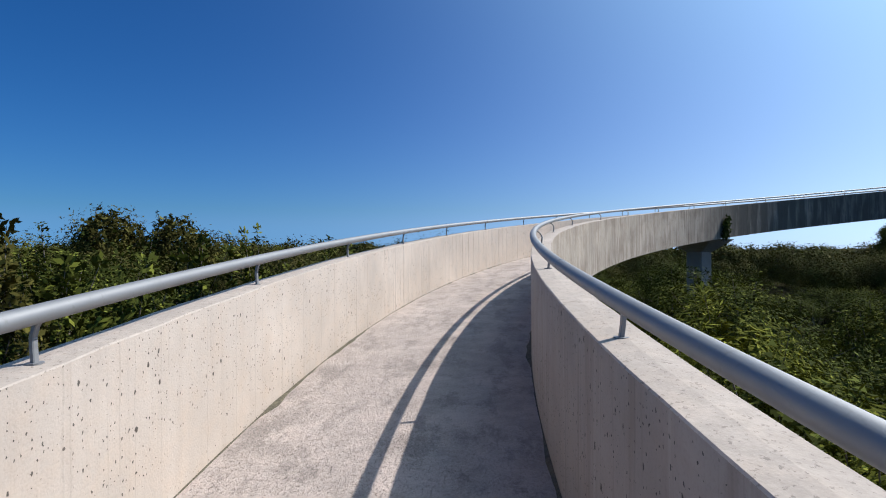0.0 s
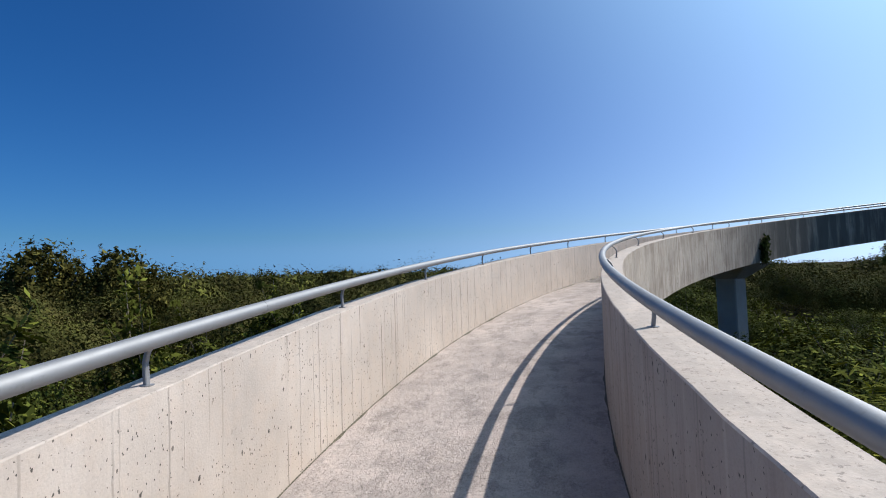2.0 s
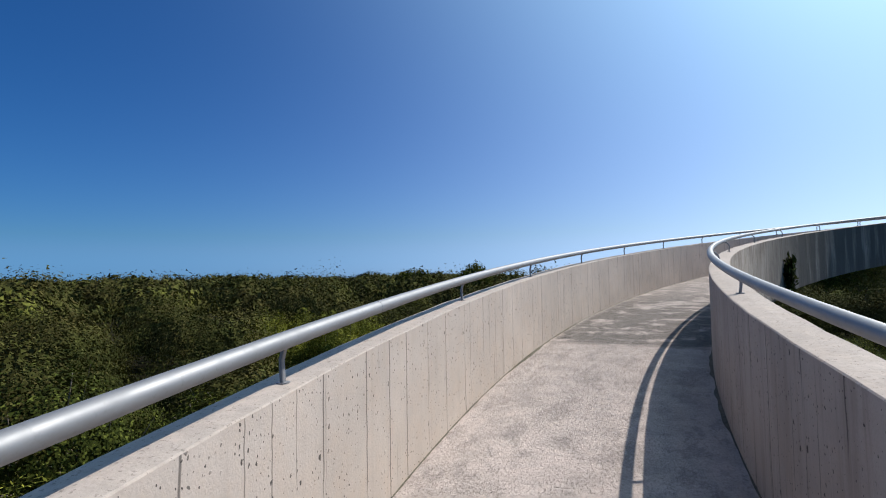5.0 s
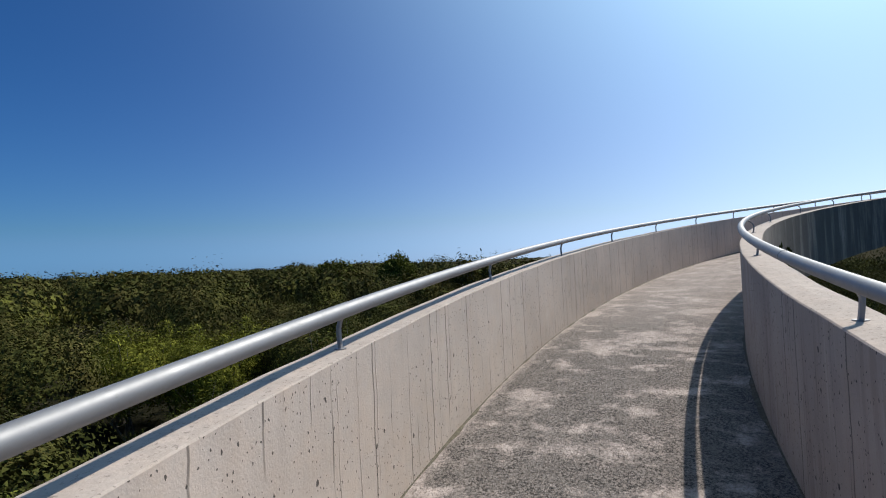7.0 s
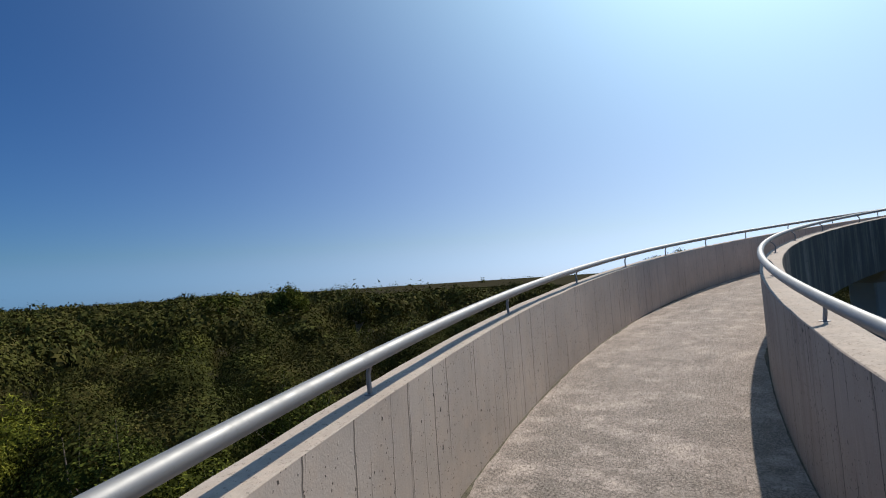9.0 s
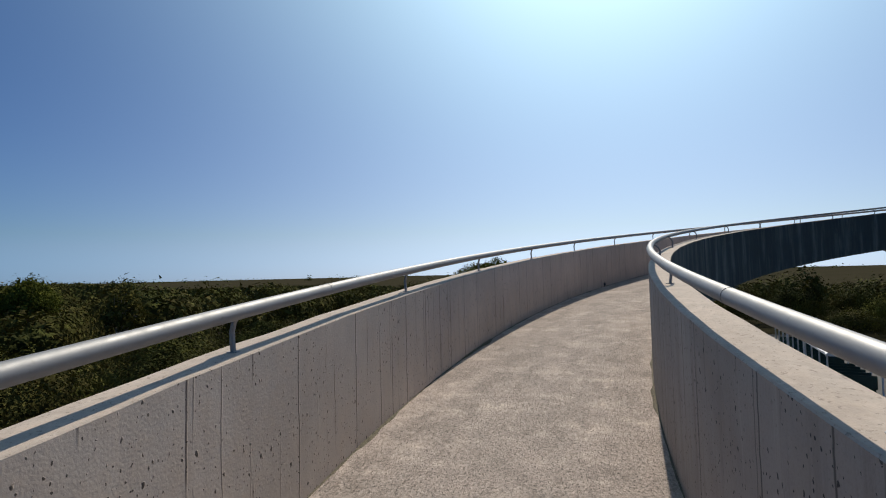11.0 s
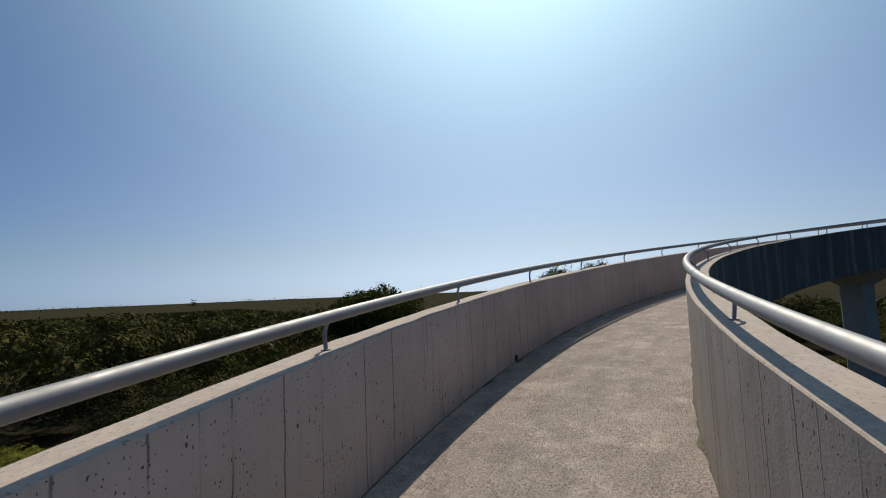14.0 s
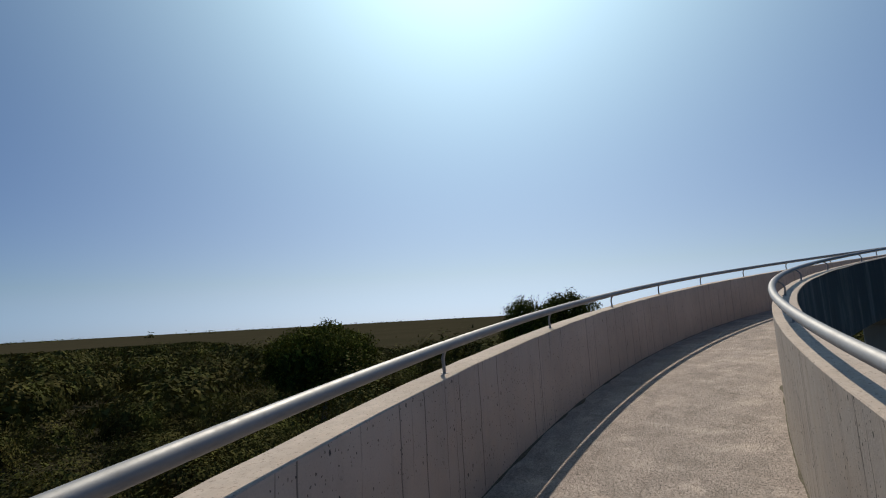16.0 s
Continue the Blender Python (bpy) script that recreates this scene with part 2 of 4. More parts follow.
def concrete_floor():
    m = Mat("walkway_concrete", rough=0.93, spec=0.2)
    ob = m.coords("Object")
    tone = (0.55, 0.458, 0.406)
    big = m.noise(ob, 0.45, 5, 0.6)
    mid = m.noise(ob, 3.2, 7, 0.7)
    fine = m.noise(ob, 46.0, 6, 0.75)
    sweep = m.noise(m.coords("UV", (3.6, 1.6, 1)), 1.0, 4, 0.6)
    col = m.mix(m.ramp(big, [(0.35, 0.0), (0.65, 1.0)]), tuple(c * 0.9 for c in tone), tuple(c * 1.06 for c in tone))
    col = m.mix(m.math("MULTIPLY", m.ramp(mid, [(0.46, 0.0), (0.62, 1.0)]), 0.45), col, (0.32, 0.277, 0.245))
    # algae: grey patches of fine speckle, strongest on one stretch
    sep = m.t.nodes.new("ShaderNodeSeparateXYZ")
    m.link(m.coords("UV"), sep.inputs[0])
    stretch = m.ramp(m.math("MULTIPLY", sep.outputs["X"], 0.02), [(0.352, 0.12), (0.356, 1.0), (0.42, 0.95), (0.46, 0.55), (0.52, 0.28)])
    patch = m.ramp(m.math("ADD", m.math("MULTIPLY", sweep, 0.4), m.math("MULTIPLY", m.noise(ob, 1.9, 7, 0.75), 0.65)), [(0.45, 0.0), (0.53, 1.0)])
    coarse = m.ramp(m.math("MULTIPLY", sep.outputs["X"], 0.02), [(0.30, 0.3), (0.36, 1.0)])
    speck = m.ramp(fine, [(0.43, 1.0), (0.56, 0.15)])
    col = m.mix(m.math("MULTIPLY", m.math("MULTIPLY", speck, coarse), 0.34), col, (0.17, 0.15, 0.13))
    edge = m.math("ADD", sep.outputs["Y"], m.math("MULTIPLY", m.noise(ob, 5.0, 5, 0.7), 0.3))
    clean = m.ramp(edge, [(0.42, 0.05), (0.52, 1.0)])
    stipple = m.ramp(m.noise(ob, 58.0, 4, 0.8), [(0.46, 1.0), (0.53, 0.0)])
    body = m.math("MULTIPLY", m.math("MULTIPLY", patch, stretch), clean)
    col = m.mix(m.math("MULTIPLY", body, 0.7), col, (0.15, 0.132, 0.115))
    col = m.mix(m.math("MULTIPLY", m.math("MULTIPLY", body, stipple), 0.95), col, (0.042, 0.038, 0.034))
    # worn spots where the laitance has gone
    worn = m.ramp(m.noise(m.coords("UV", (1.9, 3.2, 1), (4, 9, 0)), 1.0, 7, 0.78), [(0.51, 0.0), (0.57, 1.0)])
    col = m.mix(m.math("MULTIPLY", m.math("MULTIPLY", worn, m.ramp(fine, [(0.42, 1.0), (0.58, 0.4)])), 0.6), col, (0.2, 0.172, 0.152))
    grit = m.ramp(m.noise(m.coords("UV", (42.0, 62.0, 1)), 1.0, 4, 0.7), [(0.37, 1.0), (0.43, 0.0)])
    col = m.mix(m.math("MULTIPLY", m.ramp(m.noise(ob, 11.0, 5, 0.7), [(0.5, 0.0), (0.7, 1.0)]), 0.4), col, (0.30, 0.262, 0.235))
    col = m.mix(m.math("MULTIPLY", m.math("MULTIPLY", grit, coarse), 0.58), col, (0.16, 0.145, 0.13))
    m.color(col)
    first = m.bump(m.math("SUBTRACT", m.noise(ob, 22.0, 6, 0.75), m.math("MULTIPLY", grit, 0.5)), 0.9, 0.014)
    m.bump(m.noise(ob, 140.0, 3, 0.7), 0.5, 0.004, first)
    return m.m


def galvanised():
    m = Mat("galvanised_steel", rough=0.58, metal=0.5)
    ob = m.coords("Object")
    col = m.mix(m.noise(ob, 5.0, 5), (0.225, 0.225, 0.227), (0.30, 0.30, 0.302))
    m.color(m.mix(m.ramp(m.noise(ob, 40.0, 4), [(0.6, 0.0), (0.75, 0.5)]), col, (0.19, 0.186, 0.18)))
    m.link(m.ramp(m.noise(ob, 12.0, 5), [(0.3, 0.52), (0.7, 0.66)]), m.b.inputs["Roughness"])
    m.bump(m.noise(ob, 30.0, 3), 0.08, 0.004)
    return m.m


def leaf(name, a, b, rough=0.8):
    a, b = tuple(c * 0.82 for c in a), tuple(c * 0.82 for c in b)
    m = Mat(name, rough=rough, spec=0.02)
    geo = m.t.nodes.new("ShaderNodeNewGeometry")
    info = m.t.nodes.new("ShaderNodeObjectInfo")
    col = m.mix(m.math("ADD", m.math("MULTIPLY", geo.outputs["Random Per Island"], 0.35), m.math("MULTIPLY", info.outputs["Random"], 0.65)), a, b)
    col = m.mix(m.ramp(m.noise(m.coords("Object"), 1.3, 3), [(0.4, 0.0), (0.7, 0.6)]), col, tuple(c * 0.6 for c in a))
    col = m.mix(m.ramp(geo.outputs["Random Per Island"], [(0.80, 0.0), (0.82, 0.85)]), col, tuple(c * 1.9 for c in b))
    m.color(col)
    tr = m.n("BsdfTranslucent")
    m.link(m.mix(0.5, col, (b[0] * 1.5, b[1] * 1.5, b[2] * 0.7)), tr.inputs["Color"])
    mx = m.n("MixShader", Fac=0.06)
    m.link(m.b.outputs[0], mx.inputs[1])
    m.link(tr.outputs[0], mx.inputs[2])
    m.link(mx.outputs[0], m.t.nodes["Material Output"].inputs["Surface"])
    return m.m


def scrub_leaf():
    """Leaves of mixed scrub: the kind of bush changes from patch to patch."""
    m = Mat("scrub_leaves", rough=0.8, spec=0.02)
    geo = m.t.nodes.new("ShaderNodeNewGeometry")
    ob = m.coords("Object")
    kind = m.noise(ob, 0.14, 3, 0.6)
    col = m.ramp(kind, [(0.34, (0.039, 0.045, 0.013)), (0.44, (0.071, 0.076, 0.019)), (0.52, (0.088, 0.074, 0.024)), (0.58, (0.075, 0.076, 0.02)), (0.66, (0.135, 0.138, 0.028))])
    clump = m.ramp(m.noise(ob, 0.42, 4, 0.65), [(0.34, 0.36), (0.5, 0.84), (0.66, 1.5)])
    col = m.mix(1.0, col, clump, "MULTIPLY")
    col = m.mix(m.math("MULTIPLY", geo.outputs["Random Per Island"], 0.3), col, (0.026, 0.03, 0.011))
    col = m.mix(m.ramp(geo.outputs["Random Per Island"], [(0.92, 0.0), (0.94, 0.6)]), col, (0.12, 0.12, 0.035))
    m.color(col)
    tr = m.n("BsdfTranslucent")
    m.link(col, tr.inputs["Color"])
    mx = m.n("MixShader", Fac=0.06)
    m.link(m.b.outputs[0], mx.inputs[1])
    m.link(tr.outputs[0], mx.inputs[2])
    m.link(mx.outputs[0], m.t.nodes["Material Output"].inputs["Surface"])
    return m.m


def plain(name, col, rough=0.7, metal=0.0, scale=8.0, vary=0.25, bump=0.2):
    m = Mat(name, rough=rough, metal=metal)
    ob = m.coords("Object")
    f = m.noise(ob, scale, 5, 0.65)
    m.color(m.mix(m.ramp(f, [(0.3, 0.0), (0.7, 1.0)]), tuple(c * (1 - vary) for c in col), tuple(min(1, c * (1 + vary)) for c in col)))
    m.bump(m.noise(ob, scale * 6, 4), bump, 0.01)
    return m.m


def marsh_ground():
    m = Mat("marsh_ground", rough=1.0, spec=0.0)
    ob = m.coords("Object")
    a = m.noise(ob, 0.012, 6, 0.6)
    b = m.noise(ob, 0.15, 6, 0.7)
    col = m.mix(m.ramp(a, [(0.35, 0.0), (0.65, 1.0)]), (0.048, 0.041, 0.027), (0.038, 0.035, 0.022))
    col = m.mix(m.ramp(b, [(0.4, 0.0), (0.7, 0.5)]), col, (0.026, 0.026, 0.016))
    far = m.n("VectorMath", operation="LENGTH")
    m.link(ob, far.inputs[0])
    edge = m.math("ADD", far.outputs["Value"], m.math("MULTIPLY", m.noise(ob, 0.03, 4), 60.0))
    col = m.mix(m.ramp(m.math("MULTIPLY", edge, 0.005), [(0.40, 0.0), (0.62, 1.0)]), (0.022, 0.021, 0.013), col)
    m.color(col)
    m.bump(m.noise(ob, 1.5, 6, 0.7), 0.8, 0.2)
    return m.m


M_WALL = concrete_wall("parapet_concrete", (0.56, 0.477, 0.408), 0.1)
# parapet concrete with the inner face's shade put into its tone; columns share it
M_INNER = concrete_wall("shade_darkened_concrete", (0.37, 0.33, 0.295), 0.32)
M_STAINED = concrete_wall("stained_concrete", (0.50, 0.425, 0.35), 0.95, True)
M_FLOOR = concrete_floor()
M_STEEL = galvanised()
M_SHRUB = leaf("shrub_leaves", (0.047, 0.058, 0.012), (0.105, 0.115, 0.02))
M_WILLOW = leaf("willow_leaves", (0.105, 0.118, 0.018), (0.19, 0.195, 0.03))
M_DARK = leaf("dark_leaves", (0.036, 0.047, 0.011), (0.078, 0.09, 0.018))
M_OLIVE = leaf("olive_leaves", (0.055, 0.052, 0.014), (0.095, 0.085, 0.022))
M_SCRUB = scrub_leaf()
M_BARK = plain("bark", (0.16, 0.13, 0.10), 0.9, 0, 20, 0.4, 0.5)
M_GREY = plain("dead_wood", (0.26, 0.235, 0.205), 0.9, 0, 20, 0.3, 0.4)
M_GROUND = marsh_ground()
M_ROAD = plain("asphalt", (0.055, 0.053, 0.05), 0.9, 0, 3, 0.25, 0.4)
M_WHITE = plain("white_paint", (0.78, 0.78, 0.76), 0.45, 0, 3, 0.06, 0.05)
M_BLACK = plain("dark_rubber", (0.02, 0.02, 0.02), 0.8, 0, 10, 0.2, 0.1)
M_GREEN = plain("green_seat", (0.03, 0.07, 0.05), 0.6, 0, 5, 0.15, 0.05)
M_WATER = Mat("pool_water", rough=0.05, spec=0.5).color((0.02, 0.022, 0.018)).m
M_DIRT = plain("moss_and_dirt", (0.11, 0.095, 0.065), 0.97, 0, 30, 0.5, 0.6)


# ---- mesh helpers ----
def mesh_from(name, verts, faces, mat, smooth=False, uvs=None):
    me = bpy.data.meshes.new(name)
    me.from_pydata([tuple(v) for v in verts], [], [tuple(f) for f in faces])
    me.materials.append(mat)
    if uvs is not None:
        layer = me.uv_layers.new(name="UVMap")
        idx = np.empty(len(me.loops), dtype=np.int32)
        me.loops.foreach_get("vertex_index", idx)
        layer.data.foreach_set("uv", np.asarray(uvs, dtype=np.float32)[idx].ravel())
    if smooth:
        me.polygons.foreach_set("use_smooth", [True] * len(me.polygons))
    me.update()
    return me


def part(name, me, parent, label=""):
    ob = new(name, me)
    ob.parent = parent
    if label:
        tagged(ob, label)
    return ob


def box_data(cx, cy, cz, sx, sy, sz, b=0.0):
    """Verts and faces of a box with its upright edges chamfered by b."""
    if b <= 0:
        o = [(-1, -1), (1, -1), (1, 1), (-1, 1)]
        pts = [(x * sx / 2, y * sy / 2) for x, y in o]
    else:
        hx, hy = sx / 2, sy / 2
        pts = [(-hx + b, -hy), (hx - b, -hy), (hx, -hy + b), (hx, hy - b), (hx - b, hy), (-hx + b, hy), (-hx, hy - b), (-hx, -hy + b)]
    k = len(pts)
    v = [(cx + x, cy + y, cz - sz / 2) for x, y in pts] + [(cx + x, cy + y, cz + sz / 2) for x, y in pts]
    f = [tuple(range(k - 1, -1, -1)), tuple(range(k, 2 * k))] + [(i, (i + 1) % k, k + (i + 1) % k, k + i) for i in range(k)]
    return v, f


def merge(*items):
    v, f = [], []
    for a, b in items:
        o = len(v)
        v += list(a)
        f += [tuple(i + o for i in q) for q in b]
    return v, f


def tube(points, radii, sides=8, cap=True):
    """Verts and faces of a tapered tube along points."""
    pts = [Vector(p) for p in points]
    v, f = [], []
    for i, p in enumerate(pts):
        d = (pts[min(i + 1, len(pts) - 1)] - pts[max(i - 1, 0)]).normalized()
        a = d.cross(Vector((0, 0, 1)) if abs(d.z) < 0.9 else Vector((1, 0, 0))).normalized()
        b = d.cross(a)
        r = radii[i] if isinstance(radii, (list, tuple)) else radii
        for k in range(sides):
            w = 2 * math.pi * k / sides
            v.append(p + a * (math.cos(w) * r) + b * (math.sin(w) * r))
    for i in range(len(pts) - 1):
        for k in range(sides):
            k2 = (k + 1) % sides
            f.append((i * sides + k, i * sides + k2, (i + 1) * sides + k2, (i + 1) * sides + k))
    if cap:
        f.append(tuple(range(sides - 1, -1, -1)))
        f.append(tuple((len(pts) - 1) * sides + k for k in range(sides)))
    return v, f


def sweep(name, section, mat, start, end, step=0.012, rough_top=0.0, smooth=False):
    """Sweeps a closed section [(radius, height), ...] along the ramp; u = metres along, v = metres round the section."""
    n = int((end - start) / step)
    k = len(section)
    run = [0.0]
    for i in range(k):
        a, b = section[i], section[(i + 1) % k]
        run.append(run[-1] + math.hypot(a[0] - b[0], a[1] - b[1]))
    v, uv, f = [], [], []
    for i in range(n + 1):
        phi = start + (end - start) * i / n
        for j in range(k + 1):
            r, z = section[j % k]
            if rough_top and z > 0.5:
                s = noise.noise(Vector((phi * 160, r * 9, z * 9))) + 0.6 * noise.noise(Vector((phi * 520, r * 7, 3.0)))
                z += rough_top * s
                r += rough_top * 0.7 * noise.noise(Vector((phi * 210, 9.0, z * 5)))
            v.append(ring(r, phi, z))
            uv.append((phi * 23.0, run[j]))
    for i in range(n):
        for j in range(k):
            a = i * (k + 1) + j
            f.append((a, a + k + 1, a + k + 2, a + 1))
    f.append(tuple(range(k)))
    f.append(tuple(n * (k + 1) + j for j in range(k - 1, -1, -1)))
    return mesh_from(name, v, f, mat, smooth, uv)


# ---- the ramp ----
P0, P1 = -1.80, 3.25
deck = new("floor", sweep("floor", [(R_IN, -SLAB), (R_IN, 0), (R_OUT, 0), (R_OUT, -SLAB)][::-1], M_FLOOR, P0, P1))
tagged(deck, "weathered pale concrete walkway of a curved climbing ramp", "floor", kind="structure")
c = 0.006
outer = [(R_OUT, -SLAB), (R_OUT, H_OUT - c), (R_OUT + c, H_OUT), (R_OUT + WALL / 2, H_OUT + 0.004), (R_OUT + WALL - c, H_OUT), (R_OUT + WALL, H_OUT - c), (R_OUT + WALL, -SLAB)][::-1]
inner = [(R_IN - WALL, -SLAB), (R_IN - WALL, H_IN - c), (R_IN - WALL + c, H_IN), (R_IN - WALL / 2, H_IN + 0.004), (R_IN - c, H_IN), (R_IN, H_IN - c), (R_IN, -SLAB)][::-1]
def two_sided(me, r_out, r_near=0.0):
    """Gives the faces away from the walkway their rain-stained concrete, and the near face a tone with its shade
    painted in.
    """
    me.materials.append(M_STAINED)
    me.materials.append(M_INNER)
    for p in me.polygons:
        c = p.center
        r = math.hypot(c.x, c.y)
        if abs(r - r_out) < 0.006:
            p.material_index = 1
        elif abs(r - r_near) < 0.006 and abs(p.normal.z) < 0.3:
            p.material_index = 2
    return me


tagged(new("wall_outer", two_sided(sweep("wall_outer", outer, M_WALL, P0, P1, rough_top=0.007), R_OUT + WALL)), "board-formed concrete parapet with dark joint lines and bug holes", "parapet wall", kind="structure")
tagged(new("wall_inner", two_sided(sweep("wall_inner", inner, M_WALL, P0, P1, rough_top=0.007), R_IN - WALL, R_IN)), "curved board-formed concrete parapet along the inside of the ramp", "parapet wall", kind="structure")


def dirt_strip(name, r, side, seed):
    """A ragged line of moss and dirt lying in the angle of wall and walkway."""
    rng = random.Random(seed)
    v, f = [], []
    n = 700
    for i in range(n + 1):
        phi = -0.1 + 2.2 * i / n
        w = 0.007 + 0.075 * max(0.0, noise.noise(Vector((phi * 17, seed, 0))) + 0.6 * noise.noise(Vector((phi * 70, seed, 3)))) + 0.006 * rng.random()
        h = 0.001 + 0.22 * w
        v += [ring(r, phi, h), ring(r + side * w * 0.5, phi, h * 0.7), ring(r + side * w, phi, 0.0)]
    for i in range(n):
        for j in range(2):
            a = i * 3 + j
            f.append((a, a + 1, a + 4, a + 3) if side > 0 else (a, a + 3, a + 4, a + 1))
    ob = new(name, mesh_from(name, v, f, M_DIRT))
    return tagged(ob, "thin ragged line of moss and dirt along the parapet foot", "moss", kind="stuff")


dirt_strip("moss_line", R_OUT - 0.001, -1, 3)
dirt_strip("moss_line", R_IN + 0.001, 1, 8)


def columns():
    """Concrete piers with flared heads under the ramp."""
    for phi in (-0.66, -0.07, 0.52, 1.11, 1.70, 2.29, 2.88):
        mid = (R_OUT + R_IN) / 2
        top = RISE * phi - SLAB - 0.03
        if top - GROUND < 0.8:
            continue
        thing = new("ramp_column")
        thing.matrix_world = pose(-mid * math.cos(phi), mid * math.sin(phi), GROUND, 0, 0, -math.degrees(phi))
        tagged(thing, "square concrete column with flared head carrying the ramp", "column", "columns under the ramp", "structure")
        h = top - GROUND
        part("shaft", mesh_from("shaft", *box_data(0, 0, (h - 0.55) / 2, 0.68, 0.74, h - 0.55, 0.04), M_INNER), thing)
        a, fa = box_data(0, 0, 0, 0.68, 0.74, 0.002, 0.04)
        b, fb = box_data(0, 0, 0, 2.1, 1.7, 0.002, 0.04)
        lo = [(x, y, h - 0.55) for x, y, z in a[:8]]
        hi = [(x, y, h - 0.02) for x, y, z in b[:8]]
        faces = [tuple(range(7, -1, -1)), tuple(range(8, 16))] + [(i, (i + 1) % 8, 8 + (i + 1) % 8, 8 + i) for i in range(8)]
        part("column_head", mesh_from("column_head", lo + hi, faces, M_INNER), thing)


columns()


# ---- handrails ----
def handrail(label, r_rail, z_rail, r_post, z_wall, angles, thick):
    thing = new("handrail")
    thing.matrix_world = Matrix.Translation(ring(r_post, 0, z_wall))
    inv = thing.matrix_world.inverted()
    tagged(thing, label, "railing")
    pts = [inv @ ring(r_rail, P0 + (P1 - P0) * i / 420, z_rail) for i in range(421)]
    part("rail", mesh_from("rail", *tube(pts, thick, 16), M_STEEL, True), thing, "thick galvanised steel pipe rail")
    off = r_rail - r_post
    rise = z_rail - z_wall - 0.02
    bow = -0.12 * off
    prof = [(0, 0), (bow * 0.7, rise * 0.3), (bow, rise * 0.55), (bow * 0.2 + off * 0.1, rise * 0.78), (off * 0.42, rise * 0.95), (off * 0.8, rise * 1.04)]
    v, f = [], []
    hw, ht = 0.0135, 0.007
    for i, (x, z) in enumerate(prof):
        a, b = prof[max(i - 1, 0)], prof[min(i + 1, len(prof) - 1)]
        d = Vector((b[0] - a[0], 0, b[1] - a[1])).normalized()
        nn = Vector((d.z, 0, -d.x))
        for sx, sy in ((-1, -0.7), (-0.7, -1), (0.7, -1), (1, -0.7), (1, 0.7), (0.7, 1), (-0.7, 1), (-1, 0.7)):
            v.append(Vector((x, 0, z)) + nn * (ht * sx * 1.3) + Vector((0, hw * sy, 0)))
    for i in range(len(prof) - 1):
        for k in range(8):
            k2 = (k + 1) % 8
            f.append((i * 8 + k, i * 8 + k2, (i + 1) * 8 + k2, (i + 1) * 8 + k))
    f.append(tuple(range(7, -1, -1)))
    post_me = mesh_from("post", v, f, M_STEEL)
    plate_me = mesh_from("base_plate", *tube([(0, 0, -0.004), (0, 0, 0.004)], 0.03, 12), M_STEEL)
    joint_me = mesh_from("weld_ring", *tube([(0, -0.006, 0), (0, 0.006, 0)], thick + 0.0015, 16), M_STEEL)
    for i, phi in enumerate(angles):
        # local x points outwards, y along the ramp
        m = inv @ Matrix.Translation(ring(r_post, phi, z_wall + 0.002)) @ pose(0, 0, 0, 0, 0, 180 - math.degrees(phi))
        post = part("post", post_me, thing)
        post.matrix_local = m
        plate = part("base_plate", plate_me, post)
        if i % 3 == 1:
            seam = part("weld_ring", joint_me, thing)
            seam.matrix_local = inv @ Matrix.Translation(ring(r_rail, phi + 0.035, z_rail)) @ pose(0, 0, 0, 0, 0, 180 - math.degrees(phi + 0.035)) @ pose(0, 0, 0, -math.degrees(RISE / 23.0), 0, 0)
    return thing


LEFT = [0.1114, 0.1914, 0.2771, 0.3641, 0.4545, 0.5516, 0.6583, 0.7539, 0.8548, 0.9546, 1.0529, 1.152, 1.2478, 1.3382, 1.4339, 1.5297, 1.63, 1.7299, 1.8265, 1.9182, 2.0086]
LEFT = [LEFT[0] - 0.097 * i for i in range(17, 0, -1)] + LEFT + [LEFT[-1] + 0.096 * i for i in range(1, 12)]
RIGHT = [0.1149, 0.2067, 0.3089, 0.4177, 0.5227, 0.654, 0.7665, 0.882, 1.008, 1.1127, 1.2351, 1.3442, 1.4504, 1.5681, 1.6934]
RIGHT = [RIGHT[0] - 0.106 * i for i in range(16, 0, -1)] + RIGHT + [RIGHT[-1] + 0.108 * i for i in range(1, 14)]
handrail("galvanised pipe handrail on short bent posts along the outer parapet", R_OUT + 0.042, H_OUT + 0.199, R_OUT + 0.095, H_OUT, LEFT, 0.037)
handrail("galvanised pipe handrail on short bent posts along the inner parapet", R_IN - 0.022, H_IN + 0.183, R_IN - 0.101, H_IN, RIGHT, 0.0325)


# ---- ground ----
def ground():
    v, f = [(0, 0, GROUND)], []
    radii = [30, 80, 200, 500, 1200, 2500, 4200]
    n = 64
    for r in radii:
        for k in range(n):
            a = 2 * math.pi * k / n
            v.append((r * math.cos(a), r * math.sin(a), GROUND))
    for k in range(n):
        f.append((0, 1 + k, 1 + (k + 1) % n))
        for i in range(len(radii) - 1):
            a, b = 1 + i * n, 1 + (i + 1) * n
            f.append((a + k, b + k, b + (k + 1) % n, a + (k + 1) % n))
    tagged(new("ground", mesh_from("ground", v, f, M_GROUND)), "flat olive-brown sawgrass marsh reaching the horizon", "ground", kind="structure")


ground()


